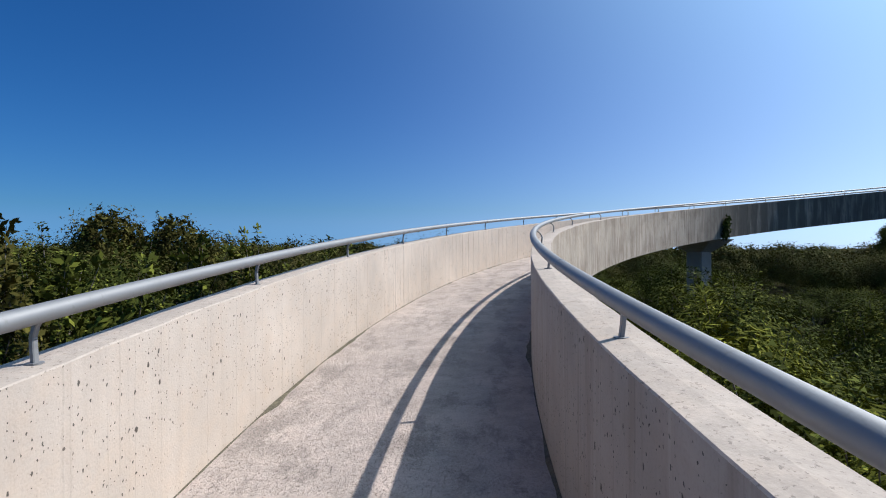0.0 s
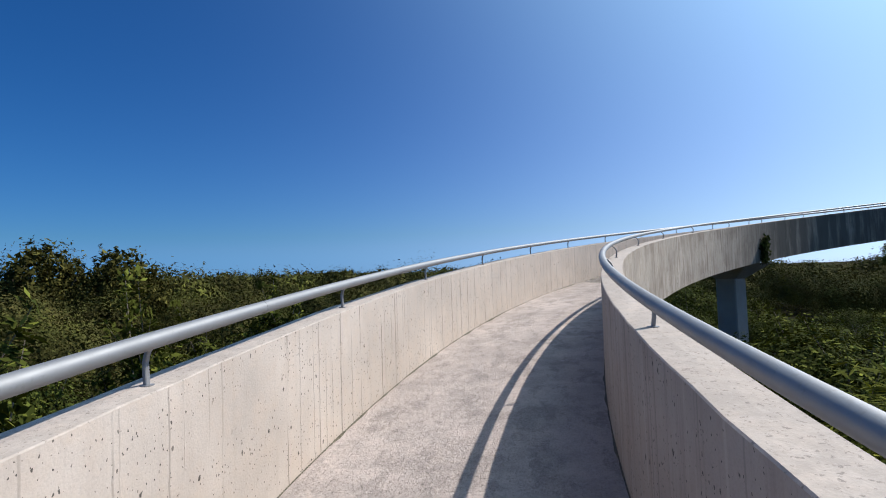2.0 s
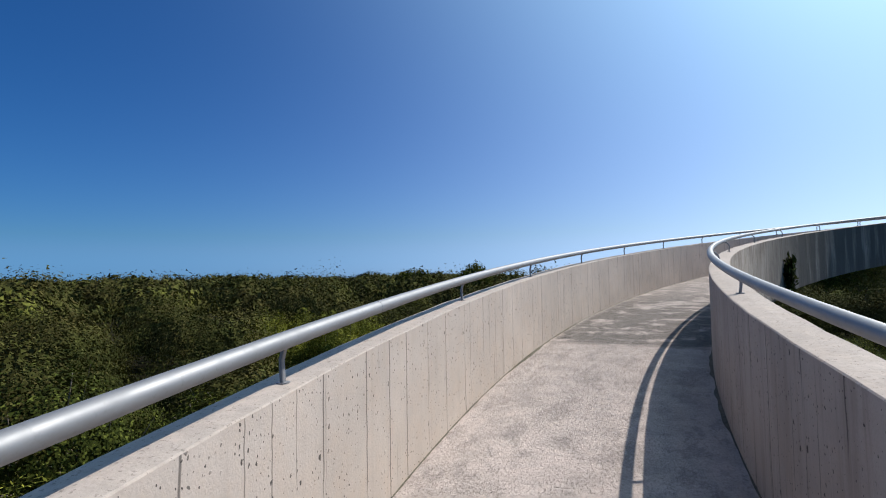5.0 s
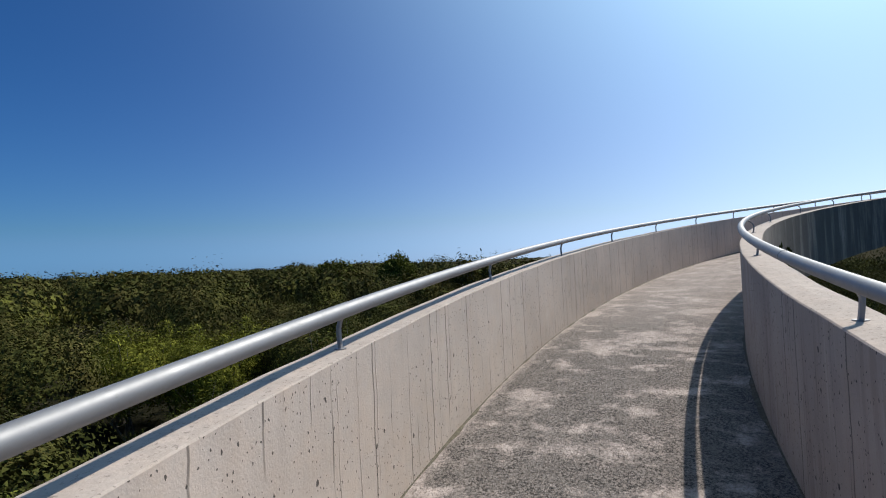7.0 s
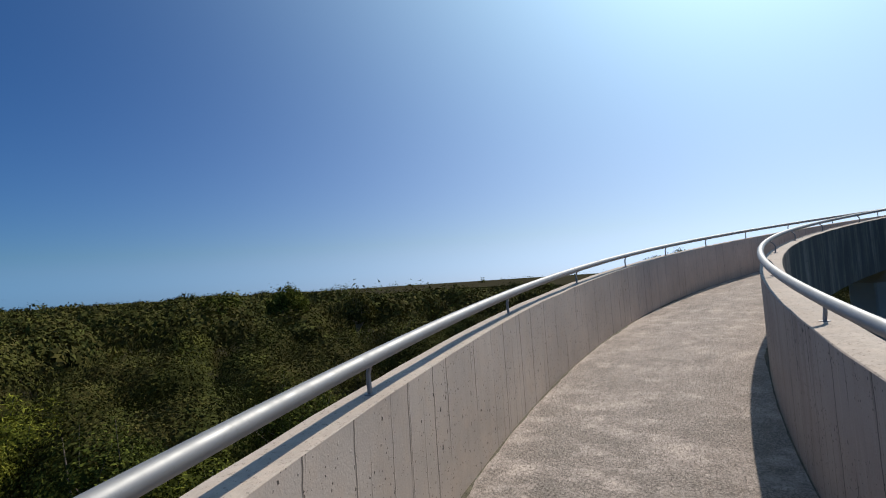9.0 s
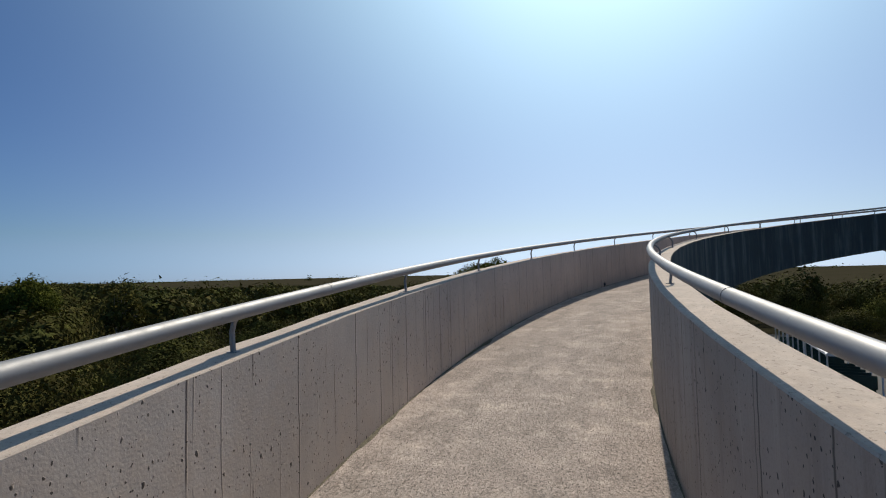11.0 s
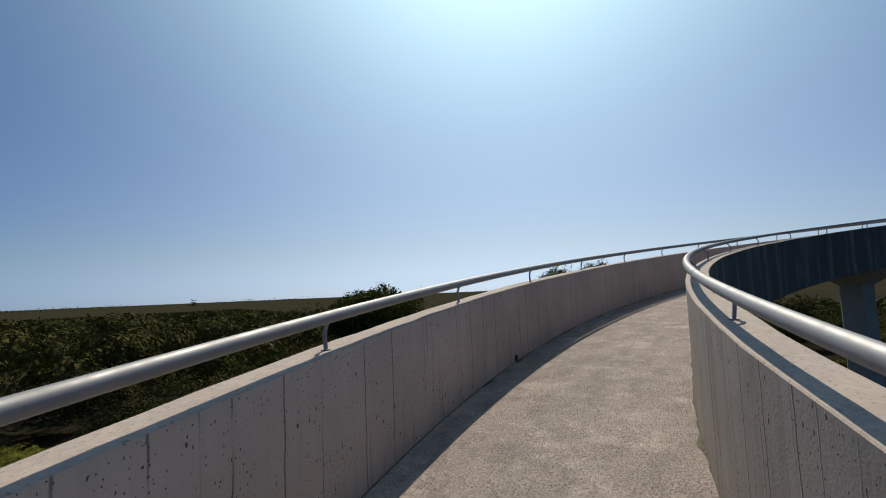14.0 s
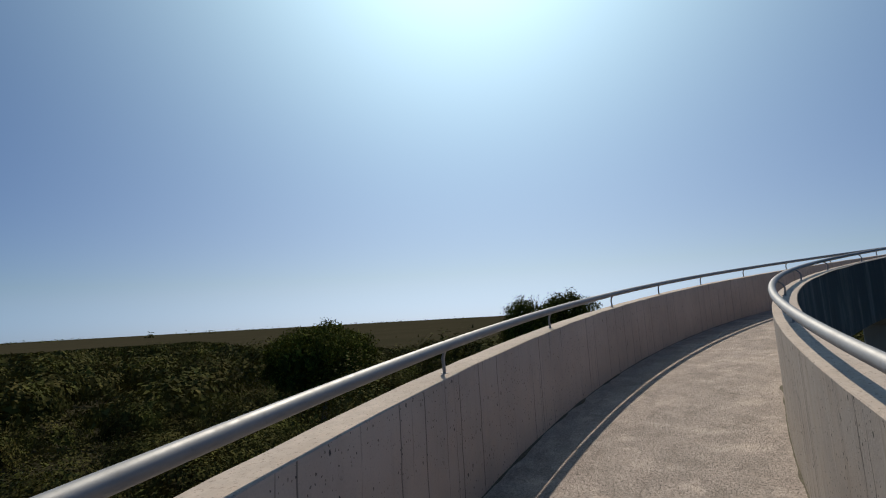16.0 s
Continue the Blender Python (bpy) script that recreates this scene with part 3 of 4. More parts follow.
# ---- plants ----
def leaves(rng, centres, per, spread, length, width, outward, up=0.5, corners=4):
    """Diamond leaves round the given centres; outward: one direction for each centre."""
    n = len(centres) * per
    c = np.repeat(np.asarray(centres), per, axis=0) + np.clip(rng.normal(0, 1, (n, 3)), -1.4, 1.4) * spread
    face = np.repeat(np.asarray(outward), per, axis=0) + rng.normal(0, 0.3, (n, 3))
    face /= np.linalg.norm(face, axis=1, keepdims=True) + 1e-9
    d = rng.normal(0, 0.8, (n, 3)) + np.array([0, 0, up])
    d -= face * (d * face).sum(axis=1, keepdims=True)
    d /= np.linalg.norm(d, axis=1, keepdims=True) + 1e-9
    s = np.cross(face, d)
    ln = length * rng.uniform(0.6, 1.3, (n, 1))
    wd = ln * width
    if corners == 3:
        v = np.stack([c - s * wd * 0.5, c + s * wd * 0.5, c + d * ln], axis=1)
    else:
        v = np.stack([c, c + d * ln * 0.5 + s * wd * 0.5, c + d * ln, c + d * ln * 0.5 - s * wd * 0.5], axis=1)
    return v.reshape(-1, 3)


def leaf_mesh(name, quads, mat, tris=None):
    """One mesh of loose four-cornered leaves and, if given, three-cornered ones."""
    n = len(quads) // 4
    v, start = quads, np.arange(0, 4 * n, 4)
    if tris is not None:
        v = np.concatenate([quads, tris]) if n else tris
        start = np.concatenate([start, 4 * n + np.arange(0, len(tris), 3)])
    me = bpy.data.meshes.new(name)
    me.vertices.add(len(v))
    me.vertices.foreach_set("co", np.asarray(v, dtype=np.float32).ravel())
    me.loops.add(len(v))
    me.loops.foreach_set("vertex_index", np.arange(len(v), dtype=np.int32))
    me.polygons.add(len(start))
    me.polygons.foreach_set("loop_start", start.astype(np.int32))
    me.materials.append(mat)
    me.update()
    me.validate()
    return me


def crown_points(rng, rx, h, n, base=0.25):
    """Clump centres through the outer part of an uneven crown of radius rx and height h, and their outward directions."""
    d = rng.normal(0, 1, (n, 3))
    d[:, 2] = np.abs(d[:, 2]) * 0.9 - 0.3
    d /= np.linalg.norm(d, axis=1, keepdims=True)
    ph = rng.uniform(0, 6.28, 4)
    az = np.arctan2(d[:, 1], d[:, 0])
    lump = 1 + 0.10 * np.sin(3 * az + ph[0]) + 0.08 * np.sin(5 * az + ph[1] + 3 * d[:, 2]) + 0.07 * np.sin(7 * d[:, 2] + ph[2])
    rad = rng.uniform(0.8, 1.0, n) * lump
    c = d * rad[:, None] * np.array([rx, rx, h * (1 - base) * 0.62])
    c[:, 2] += h * (base + (1 - base) * 0.40)
    return c, d


def shrub(seed, h, rx, clumps, per, length, width, mat, label, shoots=0, spread=0.15, bark=None):
    """A bush: stems with limbs under one crown of leaves."""
    rng = np.random.default_rng(seed)
    thing = new("bush")
    tagged(thing, label, "bush", "bushes round the ramp")
    c, d = crown_points(rng, rx, h, clumps)
    v = [leaves(rng, c, per, spread, length, width, d)]
    cc, dd = crown_points(rng, rx * 0.84, h * 0.94, 4200)
    core = leaves(rng, cc, 1, 0.05, 0.1, 0.85, dd, 0.2, 3)
    inner = c * np.array([0.6, 0.6, 0.8])
    v.append(leaves(rng, inner[:: 2], max(3, per // 3), spread * 1.5, length * 1.5, width * 1.3, d[:: 2]))
    high = np.argsort(-c[:, 2])[: max(4, clumps // 4)]
    tubes = []
    for i in range(shoots):
        p = c[high[rng.integers(0, len(high))]].copy()
        up = np.array([rng.normal(0, 0.16), rng.normal(0, 0.16), 1.0])
        m = 9
        line = p + up * np.linspace(-0.3, rng.uniform(0.15, 0.55), m)[:, None]
        tubes.append(tube([tuple(line[0]), tuple(line[-1])], [0.012, 0.004], 4))
        v.append(leaves(rng, line, 9, 0.035, length * 1.1, width, np.tile(up, (m, 1)) + rng.normal(0, 0.8, (m, 3)), 0.8))
    part("crown", leaf_mesh("crown", np.concatenate(v), mat, core), thing)
    for i in range(5):
        a = rng.uniform(0, 6.28)
        foot = Vector((0.25 * math.cos(a), 0.25 * math.sin(a), -0.1))
        tip = Vector(c[rng.integers(0, clumps)])
        mid = foot.lerp(tip, 0.5) + Vector((rng.normal(0, 0.15), rng.normal(0, 0.15), 0.2))
        tubes.append(tube([foot, foot.lerp(mid, 0.5), mid, tip], [0.06, 0.05, 0.035, 0.01], 5))
        for j in range(3):
            t2 = Vector(c[rng.integers(0, clumps)])
            tubes.append(tube([mid, mid.lerp(t2, 0.5) + Vector((0, 0, 0.1)), t2], [0.03, 0.02, 0.006], 4))
    part("branchwork", mesh_from("branchwork", *merge(*tubes), bark or M_BARK), thing)
    return thing


def dead_bush(seed, h):
    rng = random.Random(seed)
    thing = new("dead_bush")
    tagged(thing, "leafless grey bush with many bare upright twigs", "bush", "bare bushes")
    tubes = []
    for i in range(9):
        a = rng.uniform(0, 6.28)
        p = Vector((0.2 * math.cos(a), 0.2 * math.sin(a), -0.1))
        d = Vector((math.cos(a) * 0.3, math.sin(a) * 0.3, 1)).normalized()
        q = p + d * h * 0.6
        tubes.append(tube([p, p.lerp(q, 0.5), q], [0.05, 0.04, 0.025], 5))
        for j in range(7):
            e = (d + Vector((rng.gauss(0, 0.4), rng.gauss(0, 0.4), rng.gauss(0.1, 0.2)))).normalized()
            s = p.lerp(q, rng.uniform(0.4, 1))
            m = s + e * rng.uniform(0.4, 0.9)
            tubes.append(tube([s, m], [0.016, 0.006], 4))
            for k in range(3):
                w = (e + Vector((rng.gauss(0, 0.5), rng.gauss(0, 0.5), rng.gauss(0.2, 0.3)))).normalized()
                tubes.append(tube([s.lerp(m, rng.uniform(0.3, 1)), m + w * rng.uniform(0.2, 0.5)], [0.008, 0.003], 3))
    part("branchwork", mesh_from("branchwork", *merge(*tubes), M_GREY), thing)
    return thing


SHRUBS = [
    shrub(1, 4.5, 1.75, 150, 60, 0.078, 0.48, M_SHRUB, "dense green bush with small oval leaves in the marsh", 5),
    shrub(2, 4.5, 1.9, 150, 60, 0.08, 0.46, M_DARK, "dense dark green bush with small oval leaves", 3),
    shrub(3, 4.4, 1.7, 190, 44, 0.16, 0.18, M_WILLOW, "yellow-green willow bush with long narrow leaves", 4),
    shrub(4, 4.5, 1.8, 130, 56, 0.078, 0.46, M_OLIVE, "olive-brown bush with small leaves and open twigs", 4, 0.2),
]
SHRUBS.append(dead_bush(5, 4.6))
PARK = [(300 + 6 * i, -400, GROUND) for i in range(len(SHRUBS))]
for s, q in zip(SHRUBS, PARK):
    s.matrix_world = Matrix.Translation(q)


def scatter(cells):
    """Bushes on jittered spots given as (x, y, height)."""
    rng = random.Random(21)
    first = set()
    for x, y, h in cells:
        w = noise.noise(Vector((x * 0.09, y * 0.09, 4.0)))
        u = rng.random()
        inside = math.hypot(x, y) < R_IN - 1.0
        if math.hypot(x + 20.3, y - 38.2) < 4.5:
            k = 2
        elif u < 0.05:
            k = 4
        elif inside:
            k = 0 if u < 0.55 else (1 if u < 0.82 else 2)
        elif w > 0.28 and u < 0.75:
            k = 2
        elif w < -0.22 and u < 0.7:
            k = 3
        else:
            k = 0 if u < 0.52 else 1
        sc = h / 4.5
        m = pose(x, y, GROUND, rng.uniform(-5, 5), rng.uniform(-5, 5), rng.uniform(0, 360))
        wide = rng.uniform(0.85, 1.15)
        if k not in first:
            first.add(k)
            ob = SHRUBS[k]
            ob.matrix_world = m
        else:
            ob = copy_thing(SHRUBS[k], m)
        ob.scale = (wide, wide, sc)


def plan_bushes():
    rng = random.Random(7)
    cells = []
    r = R_OUT + 3.3
    while r < R_OUT + 10.5:
        step = 3.1 + 0.08 * (r - R_OUT)
        n = int(3.1 * r / step)
        for i in range(n):
            phi = -0.55 + 3.0 * (i + rng.uniform(0.1, 0.9)) / n
            rr = max(R_OUT + 3.0, r + rng.uniform(-0.7, 0.7))
            top = (1.2 if phi < 0.45 else 0.75) + 0.5 * noise.noise(Vector((phi * 6, rr * 0.3, 1))) + rng.uniform(-1.2, 0.6)
            if phi < 0.45:
                top += 0.5 * (0.45 - phi) + rng.uniform(-0.3, 0.3)
            if phi > 1.25:
                top -= min(1.0, (phi - 1.25) * 1.5)
            if 1.5 < phi < 1.85:
                top -= 0.9
            if rr < R_OUT + 4.2:
                top -= 0.45
            p = ring(rr, phi)
            if p.x > 14 and 15 < p.y < 34:
                continue
            cells.append((p.x, p.y, max(2.2, top - GROUND)))
        r += 2.8
    x = -20.0
    for wx, wy in ((-20.3, 38.7), (-17.6, 38.0), (-22.6, 39.6), (-19.2, 36.0), (-21.8, 36.9)):
        cells.append((wx, wy, 0.55 - GROUND))
    while x < 20.5:
        y = -8.0
        while y < 20.5:
            px, py = x + rng.uniform(-0.9, 0.9), y + rng.uniform(-0.9, 0.9)
            if math.hypot(px, py) < R_IN - 3.3:
                top = 0.3 + rng.uniform(-1.0, 0.7)
                if px > 3 and py > 6:
                    top -= 1.3
                cells.append((px, py, top - GROUND))
            y += 3.5
        x += 3.5
    # low growth in the clearing before the pool
    for i in range(7):
        cells.append((0.5 + 1.0 * i + rng.uniform(-1.2, 1.2), 37.0 + 1.9 * i, rng.uniform(1.2, 1.9)))
    # a row close along the inner parapet
    for i in range(12):
        phi = -0.22 + 0.085 * i + rng.uniform(-0.02, 0.02)
        p = ring(R_IN - 2.5 - rng.uniform(0, 0.6), phi)
        cells.append((p.x, p.y, 0.25 + 1.1 * max(0.0, phi) + rng.uniform(-0.35, 0.25) - GROUND))
    return cells


scatter(plan_bushes())


def scrub(name, seed, r0, r1, spacing, radius, count, mass, size, top, az0, az1, mat, label, gaps=0.0):
    """One stretch of far scrub: many uneven crowns of leaves, seen from too far to count."""
    rng = np.random.default_rng(seed)
    out = []
    r = r0
    while r < r1:
        n = int(math.radians(az1 - az0) * r / spacing)
        az = np.radians(az0 + (az1 - az0) * (np.arange(n) + rng.uniform(0, 1, n)) / n)
        rr = r + rng.uniform(-0.5, 0.5, n) * spacing
        for a, q in zip(az, rr):
            x, y = q * math.sin(a), q * math.cos(a)
            if math.hypot(x - 9, y - 52) < 5.5 or (abs((x - 1) * 0.882 - (y - 36) * 0.471) < 2.2 and 34 < y < 54 and x < 12) or math.hypot(x + 20.3, y - 38.2) < 3.6 or (15 < x < 46 and 15 < y < 34):
                continue
            w = noise.noise(Vector((x * 0.03, y * 0.03, seed)))
            if w < gaps - 0.5:
                continue
            h = top(math.degrees(a), q) - GROUND
            h *= 1 + 0.3 * w + 0.22 * rng.normal()
            if h < 0.5:
                continue
            k = int(count * rng.uniform(0.7, 1.2))
            d = rng.normal(0, 1, (k, 3))
            d[:, 2] = np.abs(d[:, 2]) * 0.9 - 0.25
            d /= np.linalg.norm(d, axis=1, keepdims=True)
            ph = rng.uniform(0, 6.28, 2)
            lump = 1 + 0.12 * np.sin(3 * np.arctan2(d[:, 1], d[:, 0]) + ph[0]) + 0.08 * np.sin(6 * d[:, 2] + ph[1]) + 0.16 * np.sin(8 * d[:, 0] + ph[0]) * np.sin(8 * d[:, 1] + ph[1])
            c = d * (rng.uniform(0.74, 1.0, k) * lump)[:, None] * np.array([radius, radius, h * 0.5]) * rng.uniform(0.8, 1.25)
            c += np.array([x, y, GROUND + h * 0.52])
            out.append(leaves(rng, c, 1, 0.05, size, 0.5, d, 0.3, 3))
            c2 = (c[:mass] - np.array([x, y, GROUND + h * 0.52])) * rng.uniform(0.78, 0.92, (len(c[:mass]), 1)) + np.array([x, y, GROUND + h * 0.52])
            out.append(leaves(rng, c2, 1, 0.05, size * 1.35, 0.85, d[:mass], 0.2, 3))
        r += spacing * 0.9
    v = np.concatenate(out)
    ob = new(name, leaf_mesh(name, np.zeros((0, 3)), mat, v))
    return tagged(ob, label, "scrub", kind="stuff")


def top_near(az, q):
    if az < 25:
        return 0.5
    return 0.6


def top_far(az, q):
    """Wooded towards the start of the walk, thinning to open prairie further round."""
    if az < 15:
        return 1.5 + 0.003 * q
    if az < 40:
        return 1.2 - 0.012 * (q - 60)
    return 0.9 - 0.03 * (q - 60)


scrub("scrub", 31, R_OUT + 10.8, 47, 4.4, 2.3, 4600, 3200, 0.09, top_near, -75, 130, M_SCRUB, "dense mixed green scrub of buttonwood and willow")
scrub("scrub", 34, 47, 62, 4.7, 2.4, 2800, 2000, 0.12, top_near, -75, 130, M_SCRUB, "dense mixed green scrub of buttonwood and willow")
scrub("far_scrub", 32, 62, 125, 7.0, 3.9, 700, 380, 0.36, top_far, -70, 130, M_SCRUB, "far mixed scrub over the marsh", 0.1)
scrub("distant_woods", 33, 125, 420, 16.0, 8.5, 260, 210, 1.0, top_far, -60, 45, M_SCRUB, "distant low woods on the horizon", 0.1)


# ---- single trees ----
def tree(x, y, h, rx, clumps, per, length, mat, label, seed, spread=0.25, base=0.3, shoots=0):
    """A tree: tapered trunk and limbs that carry a crown of many leaf clumps."""
    rng = np.random.default_rng(seed)
    thing = new("tree")
    thing.matrix_world = Matrix.Translation((x, y, GROUND))
    tagged(thing, label, "tree")
    c, d = crown_points(rng, rx, h, clumps, base)
    v = [leaves(rng, c, per, spread, length, 0.45, d * 0.4)]
    cc, dd = crown_points(rng, rx * 0.9, h * 0.97, clumps * 4, base)
    core = leaves(rng, cc, 2, spread * 0.5, length * (1.9 if length > 0.13 else 1.15), 0.8, dd * 0.4, 0.2, 3)
    limbs = []
    high = np.argsort(-c[:, 2])[: max(6, clumps // 3)]
    for i in range(shoots):
        p = c[high[rng.integers(0, len(high))]]
        up = np.array([rng.normal(0, 0.25), rng.normal(0, 0.25), 1.0])
        line = p + up * np.linspace(-0.4, rng.uniform(0.45, 1.25), 9)[:, None]
        limbs.append(tube([tuple(line[0]), tuple(line[-1])], [0.014, 0.004], 4))
        v.append(leaves(rng, line, 18, 0.045, length, 0.45, np.tile(up, (9, 1)) + rng.normal(0, 0.8, (9, 3)), 0.8))
    part("crown", leaf_mesh("crown", np.concatenate(v), mat, core), thing)
    fork = Vector((rng.normal(0, 0.15), rng.normal(0, 0.15), h * base))
    limbs.append(tube([(0, 0, -0.2), (0.03, 0.02, h * base * 0.5), fork], [0.03 * h, 0.024 * h, 0.018 * h], 8))
    for i in range(12):
        t2 = Vector(c[rng.integers(0, clumps)])
        mid = fork.lerp(t2, 0.5) + Vector((rng.normal(0, 0.2), rng.normal(0, 0.2), 0.25))
        limbs.append(tube([fork, mid, t2], [0.012 * h, 0.007 * h, 0.002 * h], 5))
        for j in range(3):
            t3 = Vector(c[rng.integers(0, clumps)])
            if (t3 - mid).length < rx * 1.1:
                limbs.append(tube([mid, mid.lerp(t3, 0.5) + Vector((0, 0, 0.1)), t3], [0.005 * h, 0.003 * h, 0.001 * h], 4))
    part("trunk", mesh_from("trunk", *merge(*limbs), M_BARK), thing)
    return thing


tree(-27.3, 6.0, 4.5, 1.0, 70, 34, 0.11, M_OLIVE, "tall thin bush with grey twigs and upright leafy shoots", 41, 0.12, 0.35, 16)
tree(-26.5, 7.4, 4.35, 1.0, 70, 34, 0.12, M_SHRUB, "bright green leafy young tree rising above the scrub", 42, 0.12, 0.3, 20)
tree(-26.1, 9.0, 4.3, 1.0, 60, 34, 0.12, M_SHRUB, "small green leafy tree among the bushes", 43, 0.12, 0.3, 16)
tree(-26.0, 12.4, 4.4, 1.0, 60, 34, 0.12, M_SHRUB, "young green tree with upright leafy shoots", 51, 0.12, 0.3, 14)
tree(-25.2, 16.4, 4.5, 0.9, 55, 34, 0.12, M_SHRUB, "young green tree with upright leafy shoots", 52, 0.12, 0.3, 12)
tree(26.0, 43.6, 8.0, 3.5, 1000, 40, 0.16, M_SHRUB, "broad dark green tree with a dense rounded crown", 44, 0.2, 0.45)
tree(41.0, 33.5, 9.0, 2.3, 260, 60, 0.17, M_DARK, "dark tree with a loose open crown over the marsh", 45, 0.28, 0.5)
tree(46.5, 31.0, 9.7, 2.7, 330, 60, 0.17, M_DARK, "dark tree with ragged crown and bare twigs", 46, 0.3, 0.5)
tree(2.4, 78.6, 7.2, 2.3, 240, 30, 0.2, M_SHRUB, "lone tree rising over the far scrub", 47, 0.3, 0.5)
tree(3.4, 60.0, 6.5, 1.3, 90, 14, 0.16, M_OLIVE, "thin twiggy tree in the far scrub", 48, 0.25, 0.45)
tree(-1.5, 98.0, 6.5, 4.2, 400, 24, 0.32, M_SHRUB, "wide bright green tree clump in the far scrub", 49, 0.45, 0.15)
tree(-38.3, 37.7, 6.9, 2.7, 300, 26, 0.2, M_OLIVE, "broad grey-green tree with bare twigs in the scrub", 50, 0.3, 0.25, 12)
tree(-42.5, 36.8, 7.5, 2.4, 280, 26, 0.2, M_OLIVE, "grey-green tree with a loose crown over the scrub", 53, 0.3, 0.25, 10)


def islands():
    """Low tree islands far out on the prairie."""
    rng = np.random.default_rng(61)
    out = []
    for az, d, w, h in ((36.6, 1250, 11, 13), (8, 900, 60, 7), (14, 1300, 90, 8), (21, 1500, 120, 8), (28, 1900, 160, 9), (41, 1600, 80, 9), (47, 1900, 140, 9), (54, 1700, 90, 8), (60, 2100, 190, 9), (68, 1800, 120, 8), (77, 2000, 160, 9), (88, 1700, 140, 8), (100, 1900, 200, 9)):
        k = int(60 + w * 1.2)
        a = math.radians(az)
        c = np.stack([rng.normal(0, w * 0.4, k), rng.normal(0, 8, k), np.abs(rng.normal(0, h * 0.42, k))], axis=1)
        x = c[:, 0] * math.cos(a) + c[:, 1] * math.sin(a) + d * math.sin(a)
        y = -c[:, 0] * math.sin(a) + c[:, 1] * math.cos(a) + d * math.cos(a)
        out.append(leaves(rng, np.stack([x, y, c[:, 2] + GROUND], axis=1), 1, 0.3, 5.5, 0.7, np.tile([0, 0, 1.0], (k, 1)), 0.2))
    ob = new("tree_islands", leaf_mesh("tree_islands", np.concatenate(out), M_DARK))
    tagged(ob, "low dark tree islands along the prairie horizon", "tree islands", kind="stuff")


islands()


# ---- climbing plant on the ramp ----
def vine(phi):
    rng = np.random.default_rng(71)
    thing = new("climbing_plant")
    r = R_IN - WALL - 0.02
    thing.matrix_world = Matrix.Translation(ring(r, phi, -0.2))
    inv = thing.matrix_world.inverted()
    tagged(thing, "dark withered climbing plant clinging to the ramp's concrete face", "climbing plant")
    cs, ds = [], []
    for i in range(90):
        h = rng.uniform(-0.35, 0.62)
        half = 0.13 * max(0.12, 1 - abs(h) * 0.8)
        cs.append(inv @ ring(r - abs(rng.normal(0, 0.06)), phi + (h * 0.16 + rng.normal(0, half)) / 23, -0.0 + h * 0.75))
        ds.append((math.cos(phi), -math.sin(phi), 0.2))
    part("foliage", leaf_mesh("foliage", leaves(rng, np.array([tuple(c) for c in cs]), 9, 0.05, 0.13, 0.5, np.array(ds)), M_DARK), thing)
    runs = []
    for i in range(5):
        pts = [inv @ ring(r + 0.005, phi + (h * 0.16 + 0.05 * math.sin(h * 5 + i) * i) / 23, -0.3 + h) for h in np.linspace(-0.1, 0.75, 7)]
        runs.append(tube(pts, [0.02 - 0.0025 * k for k in range(7)], 5))
    part("stem", mesh_from("stem", *merge(*runs), M_BARK), thing)


vine(1.098)


# ---- drain in the outer parapet ----
def drain(phi):
    thing = new("wall_drain")
    thing.matrix_world = Matrix.Translation(ring(R_OUT, phi, 0.03)) @ pose(0, 0, 0, 0, 0, 180 - math.degrees(phi))
    tagged(thing, "small dark drain pipe end low in the parapet", "drain")
    v, f = tube([(0.002, 0, 0.02), (-0.012, 0, 0.02)], 0.042, 14)
    part("pipe", mesh_from("pipe", v, f, M_BLACK), thing)


drain(1.590)


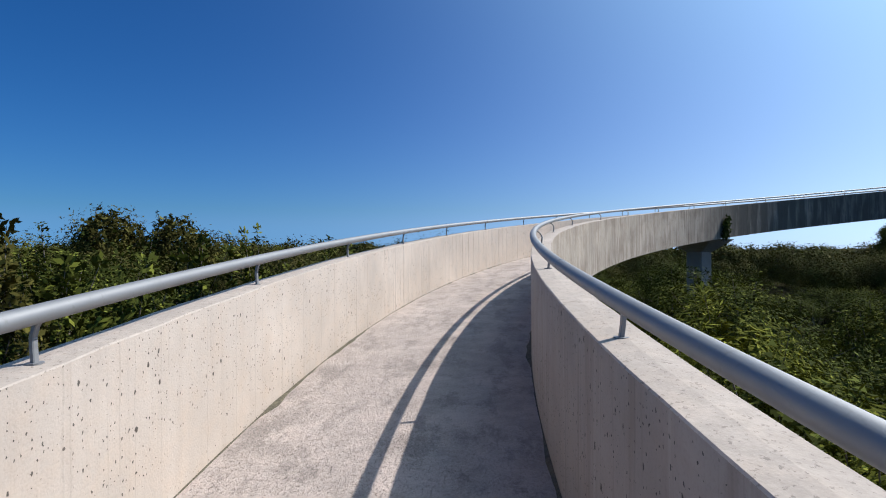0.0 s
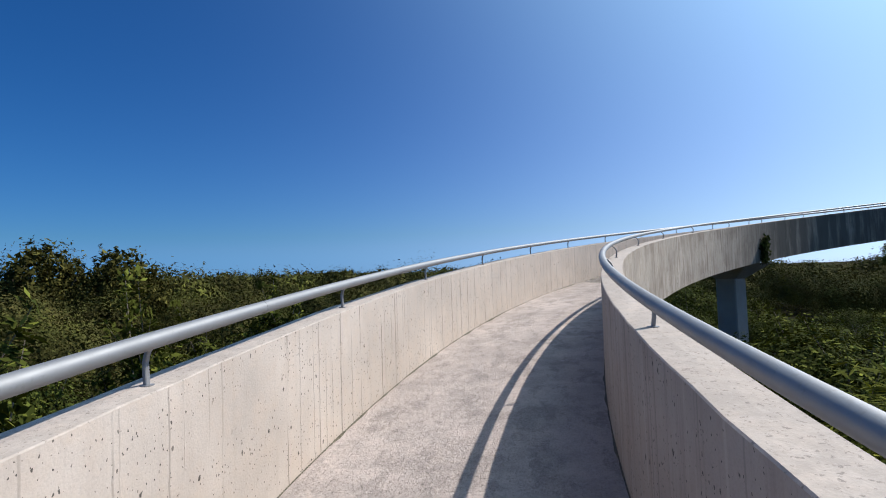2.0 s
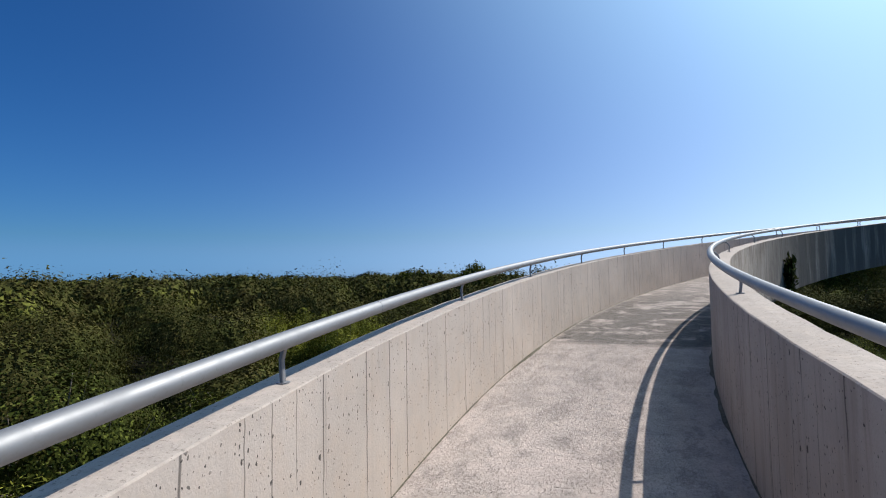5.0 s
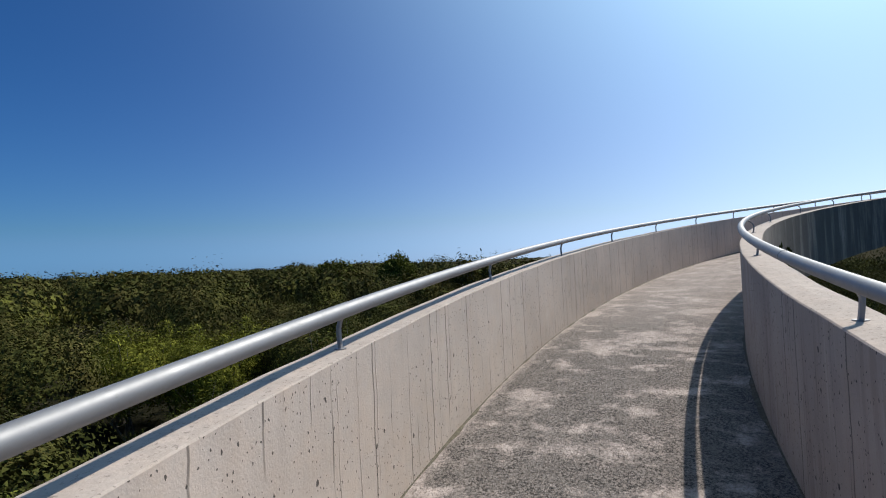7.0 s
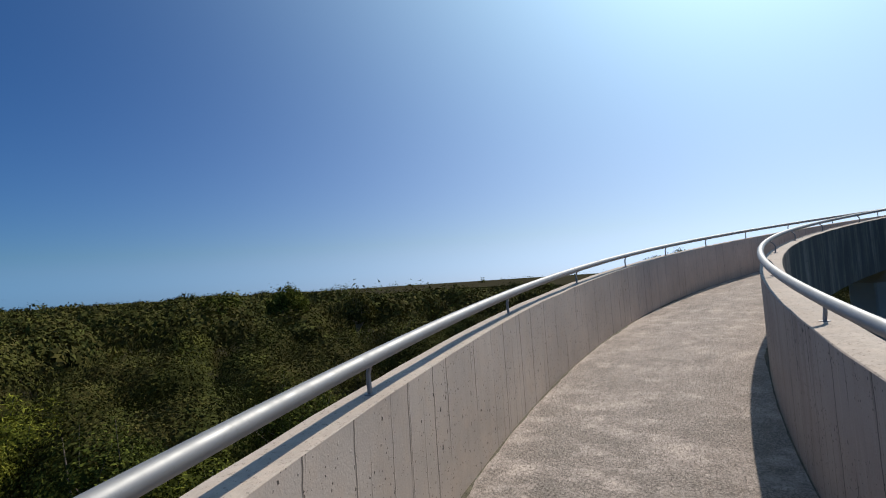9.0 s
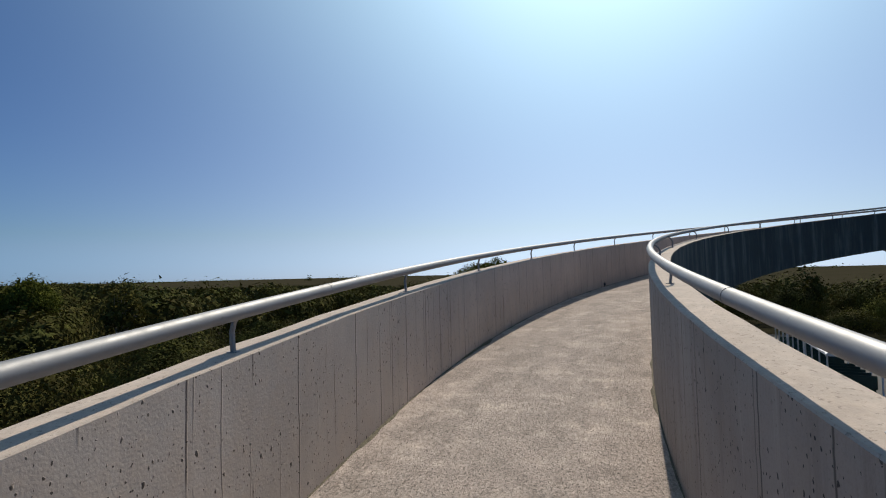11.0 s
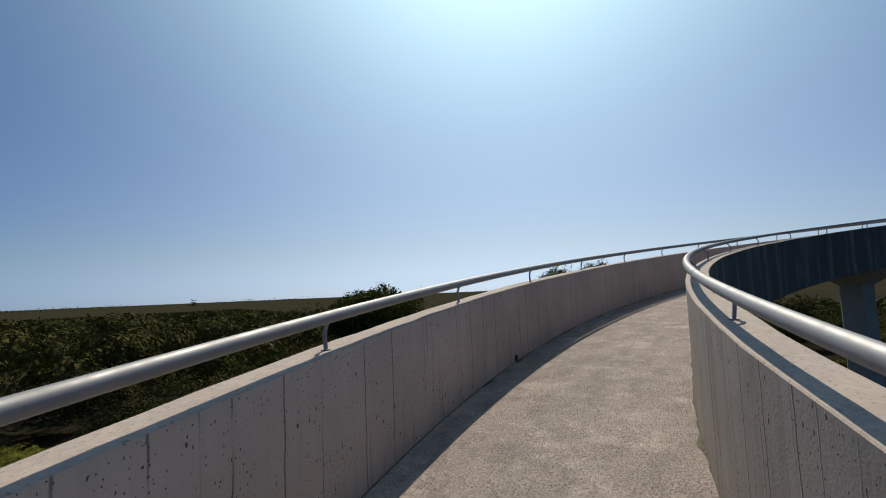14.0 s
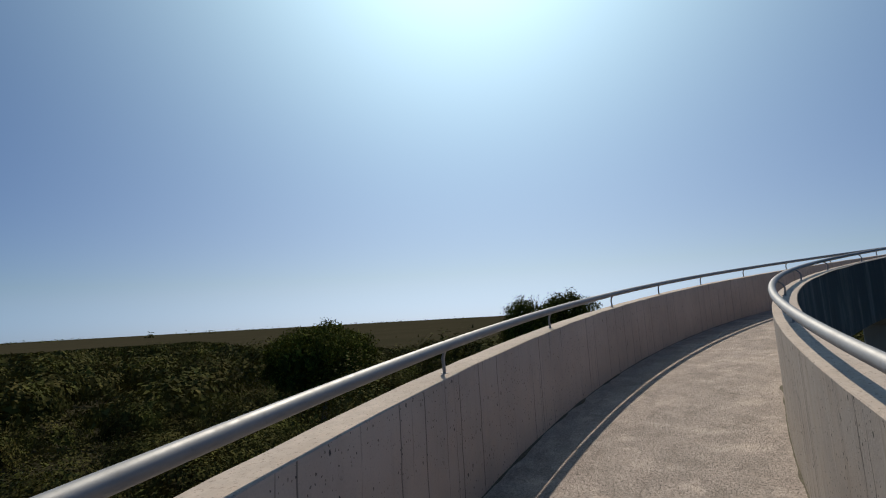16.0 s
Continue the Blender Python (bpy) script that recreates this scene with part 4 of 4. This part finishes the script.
# ---- trams on the road beyond the ramp ----
def tram_car():
    thing = new("tram_car")
    tagged(thing, "open white sightseeing tram car with a flat white roof", "tram", "tram cars on the road")
    L, W = 5.6, 2.3
    prof = [(-W / 2, 0), (-W / 2, 0.10), (-W / 2 + 0.12, 0.17), (0, 0.21), (W / 2 - 0.12, 0.17), (W / 2, 0.10), (W / 2, 0)]
    v = [(-L / 2, y, 2.55 + z) for y, z in prof] + [(-L / 2 + 0.25, y * 0.97, 2.55 + z + 0.03) for y, z in prof] + [(L / 2 - 0.25, y * 0.97, 2.55 + z + 0.03) for y, z in prof] + [(L / 2, y, 2.55 + z) for y, z in prof]
    k = len(prof)
    f = [tuple(range(k)), tuple(range(4 * k - 1, 3 * k - 1, -1))]
    for i in range(3):
        f += [(i * k + j, i * k + (j + 1) % k, (i + 1) * k + (j + 1) % k, (i + 1) * k + j) for j in range(k)]
    part("roof", mesh_from("roof", v, f, M_WHITE), thing)
    part("chassis", mesh_from("chassis", *box_data(0, 0, 0.55, L - 0.2, W - 0.15, 0.25, 0.06), M_BLACK), thing)
    post = mesh_from("post", *tube([(0, 0, 0.6), (0, 0, 2.56)], 0.04, 8), M_WHITE)
    for x in (-2.6, -0.9, 0.9, 2.6):
        for y in (-1.05, 1.05):
            part("post", post, thing).location = (x, y, 0)
    side = mesh_from("side_panel", *box_data(0, 0, 0.9, L - 0.3, 0.05, 0.5), M_WHITE)
    part("side_panel", side, thing).location = (0, 1.08, 0)
    bench = mesh_from("bench", *merge(box_data(0, 0, 0.98, 0.45, 1.9, 0.08, 0.02), box_data(-0.25, 0, 1.3, 0.06, 1.9, 0.6, 0.02), box_data(0, 0, 0.8, 0.3, 1.8, 0.28)), M_GREEN)
    for x in (-2.0, -1.1, -0.2, 0.7, 1.6):
        part("bench", bench, thing).location = (x, 0, 0)
    wheel = mesh_from("wheel", *tube([(0, -0.12, 0), (0, 0.12, 0)], 0.38, 18), M_BLACK)
    hub = mesh_from("hub", *tube([(0, -0.13, 0), (0, 0.13, 0)], 0.18, 12), M_WHITE)
    for x in (-1.7, 1.7):
        for y in (-0.9, 0.9):
            w = part("wheel", wheel, thing)
            w.location = (x, y, 0.38)
            part("hub", hub, w)
    return thing


def road_and_trams():
    road = new("road", mesh_from("road", *box_data(0, 0, 0.02, 40, 15, 0.05, 1.5), M_ROAD))
    road.matrix_world = pose(31, 24.5, GROUND + 0.01, 0, 0, 12)
    tagged(road, "asphalt turning place for trams in the marsh", "road", kind="structure")
    first = tram_car()
    spots = [(23.0, 20.2), (28.8, 21.4), (34.6, 22.6), (27.0, 27.2), (32.8, 28.4)]
    first.matrix_world = pose(*spots[0], GROUND + 0.055, 0, 0, 12)
    for x, y in spots[1:]:
        copy_thing(first, pose(x, y, GROUND + 0.055, 0, 0, 12))


road_and_trams()


# ---- pool and fence below the ramp ----
def pool():
    pts = [(math.cos(a) * (3.6 + 0.8 * math.sin(3 * a + 1)), math.sin(a) * (2.2 + 0.5 * math.sin(2 * a)), 0) for a in np.linspace(0, 2 * math.pi, 40, endpoint=False)]
    ob = new("water", mesh_from("water", pts, [tuple(range(40))], M_WATER))
    ob.location = (8.0, 52.5, GROUND + 0.03)
    tagged(ob, "small still dark pool reflecting the sky", "water", kind="structure")


def fence():
    thing = new("fence")
    thing.matrix_world = pose(9.5, 50.3, GROUND, 0, 0, 14)
    tagged(thing, "low grey wooden post and rail fence by the pool", "fence")
    post = mesh_from("fence_post", *box_data(0, 0, 0.5, 0.1, 0.1, 1.1, 0.012), M_GREY)
    for i in range(6):
        part("fence_post", post, thing).location = (-4.5 + 1.8 * i, 0, 0)
    bar = mesh_from("fence_rail", *box_data(0, 0, 0, 9.2, 0.05, 0.1), M_GREY)
    for z in (0.5, 0.95):
        part("fence_rail", bar, thing).location = (0, -0.078, z)


pool()
fence()


# ---- chips of concrete on the parapet tops ----
def stone_chip(phi, r, z, size, seed):
    rng = random.Random(seed)
    v, f = [], []
    for k, (w, h) in enumerate(((1.0, 0.0), (0.85, 0.35), (0.4, 0.6))):
        for i in range(7):
            a = 2 * math.pi * i / 7
            q = size * w * rng.uniform(0.7, 1.15)
            v.append((q * 1.5 * math.cos(a), q * math.sin(a), h * size))
    for k in range(2):
        f += [(k * 7 + i, k * 7 + (i + 1) % 7, k * 7 + 7 + (i + 1) % 7, k * 7 + 7 + i) for i in range(7)]
    f += [tuple(range(6, -1, -1)), tuple(range(14, 21))]
    ob = new("stone_chip", mesh_from("stone_chip", v, f, M_DIRT))
    ob.matrix_world = Matrix.Translation(ring(r, phi, z)) @ pose(0, 0, 0, 0, 0, rng.uniform(0, 360))
    tagged(ob, "small dark chip of stone lying on the parapet top", "stone", "chips on the parapets")


for chip_phi, chip_r, chip_z, chip_size in ((1.344, R_OUT + 0.14, H_OUT, 0.016), (1.374, R_IN - 0.106, H_IN, 0.014), (1.505, R_IN - 0.165, H_IN, 0.015)):
    stone_chip(chip_phi, chip_r, chip_z, chip_size, int(chip_phi * 1000))
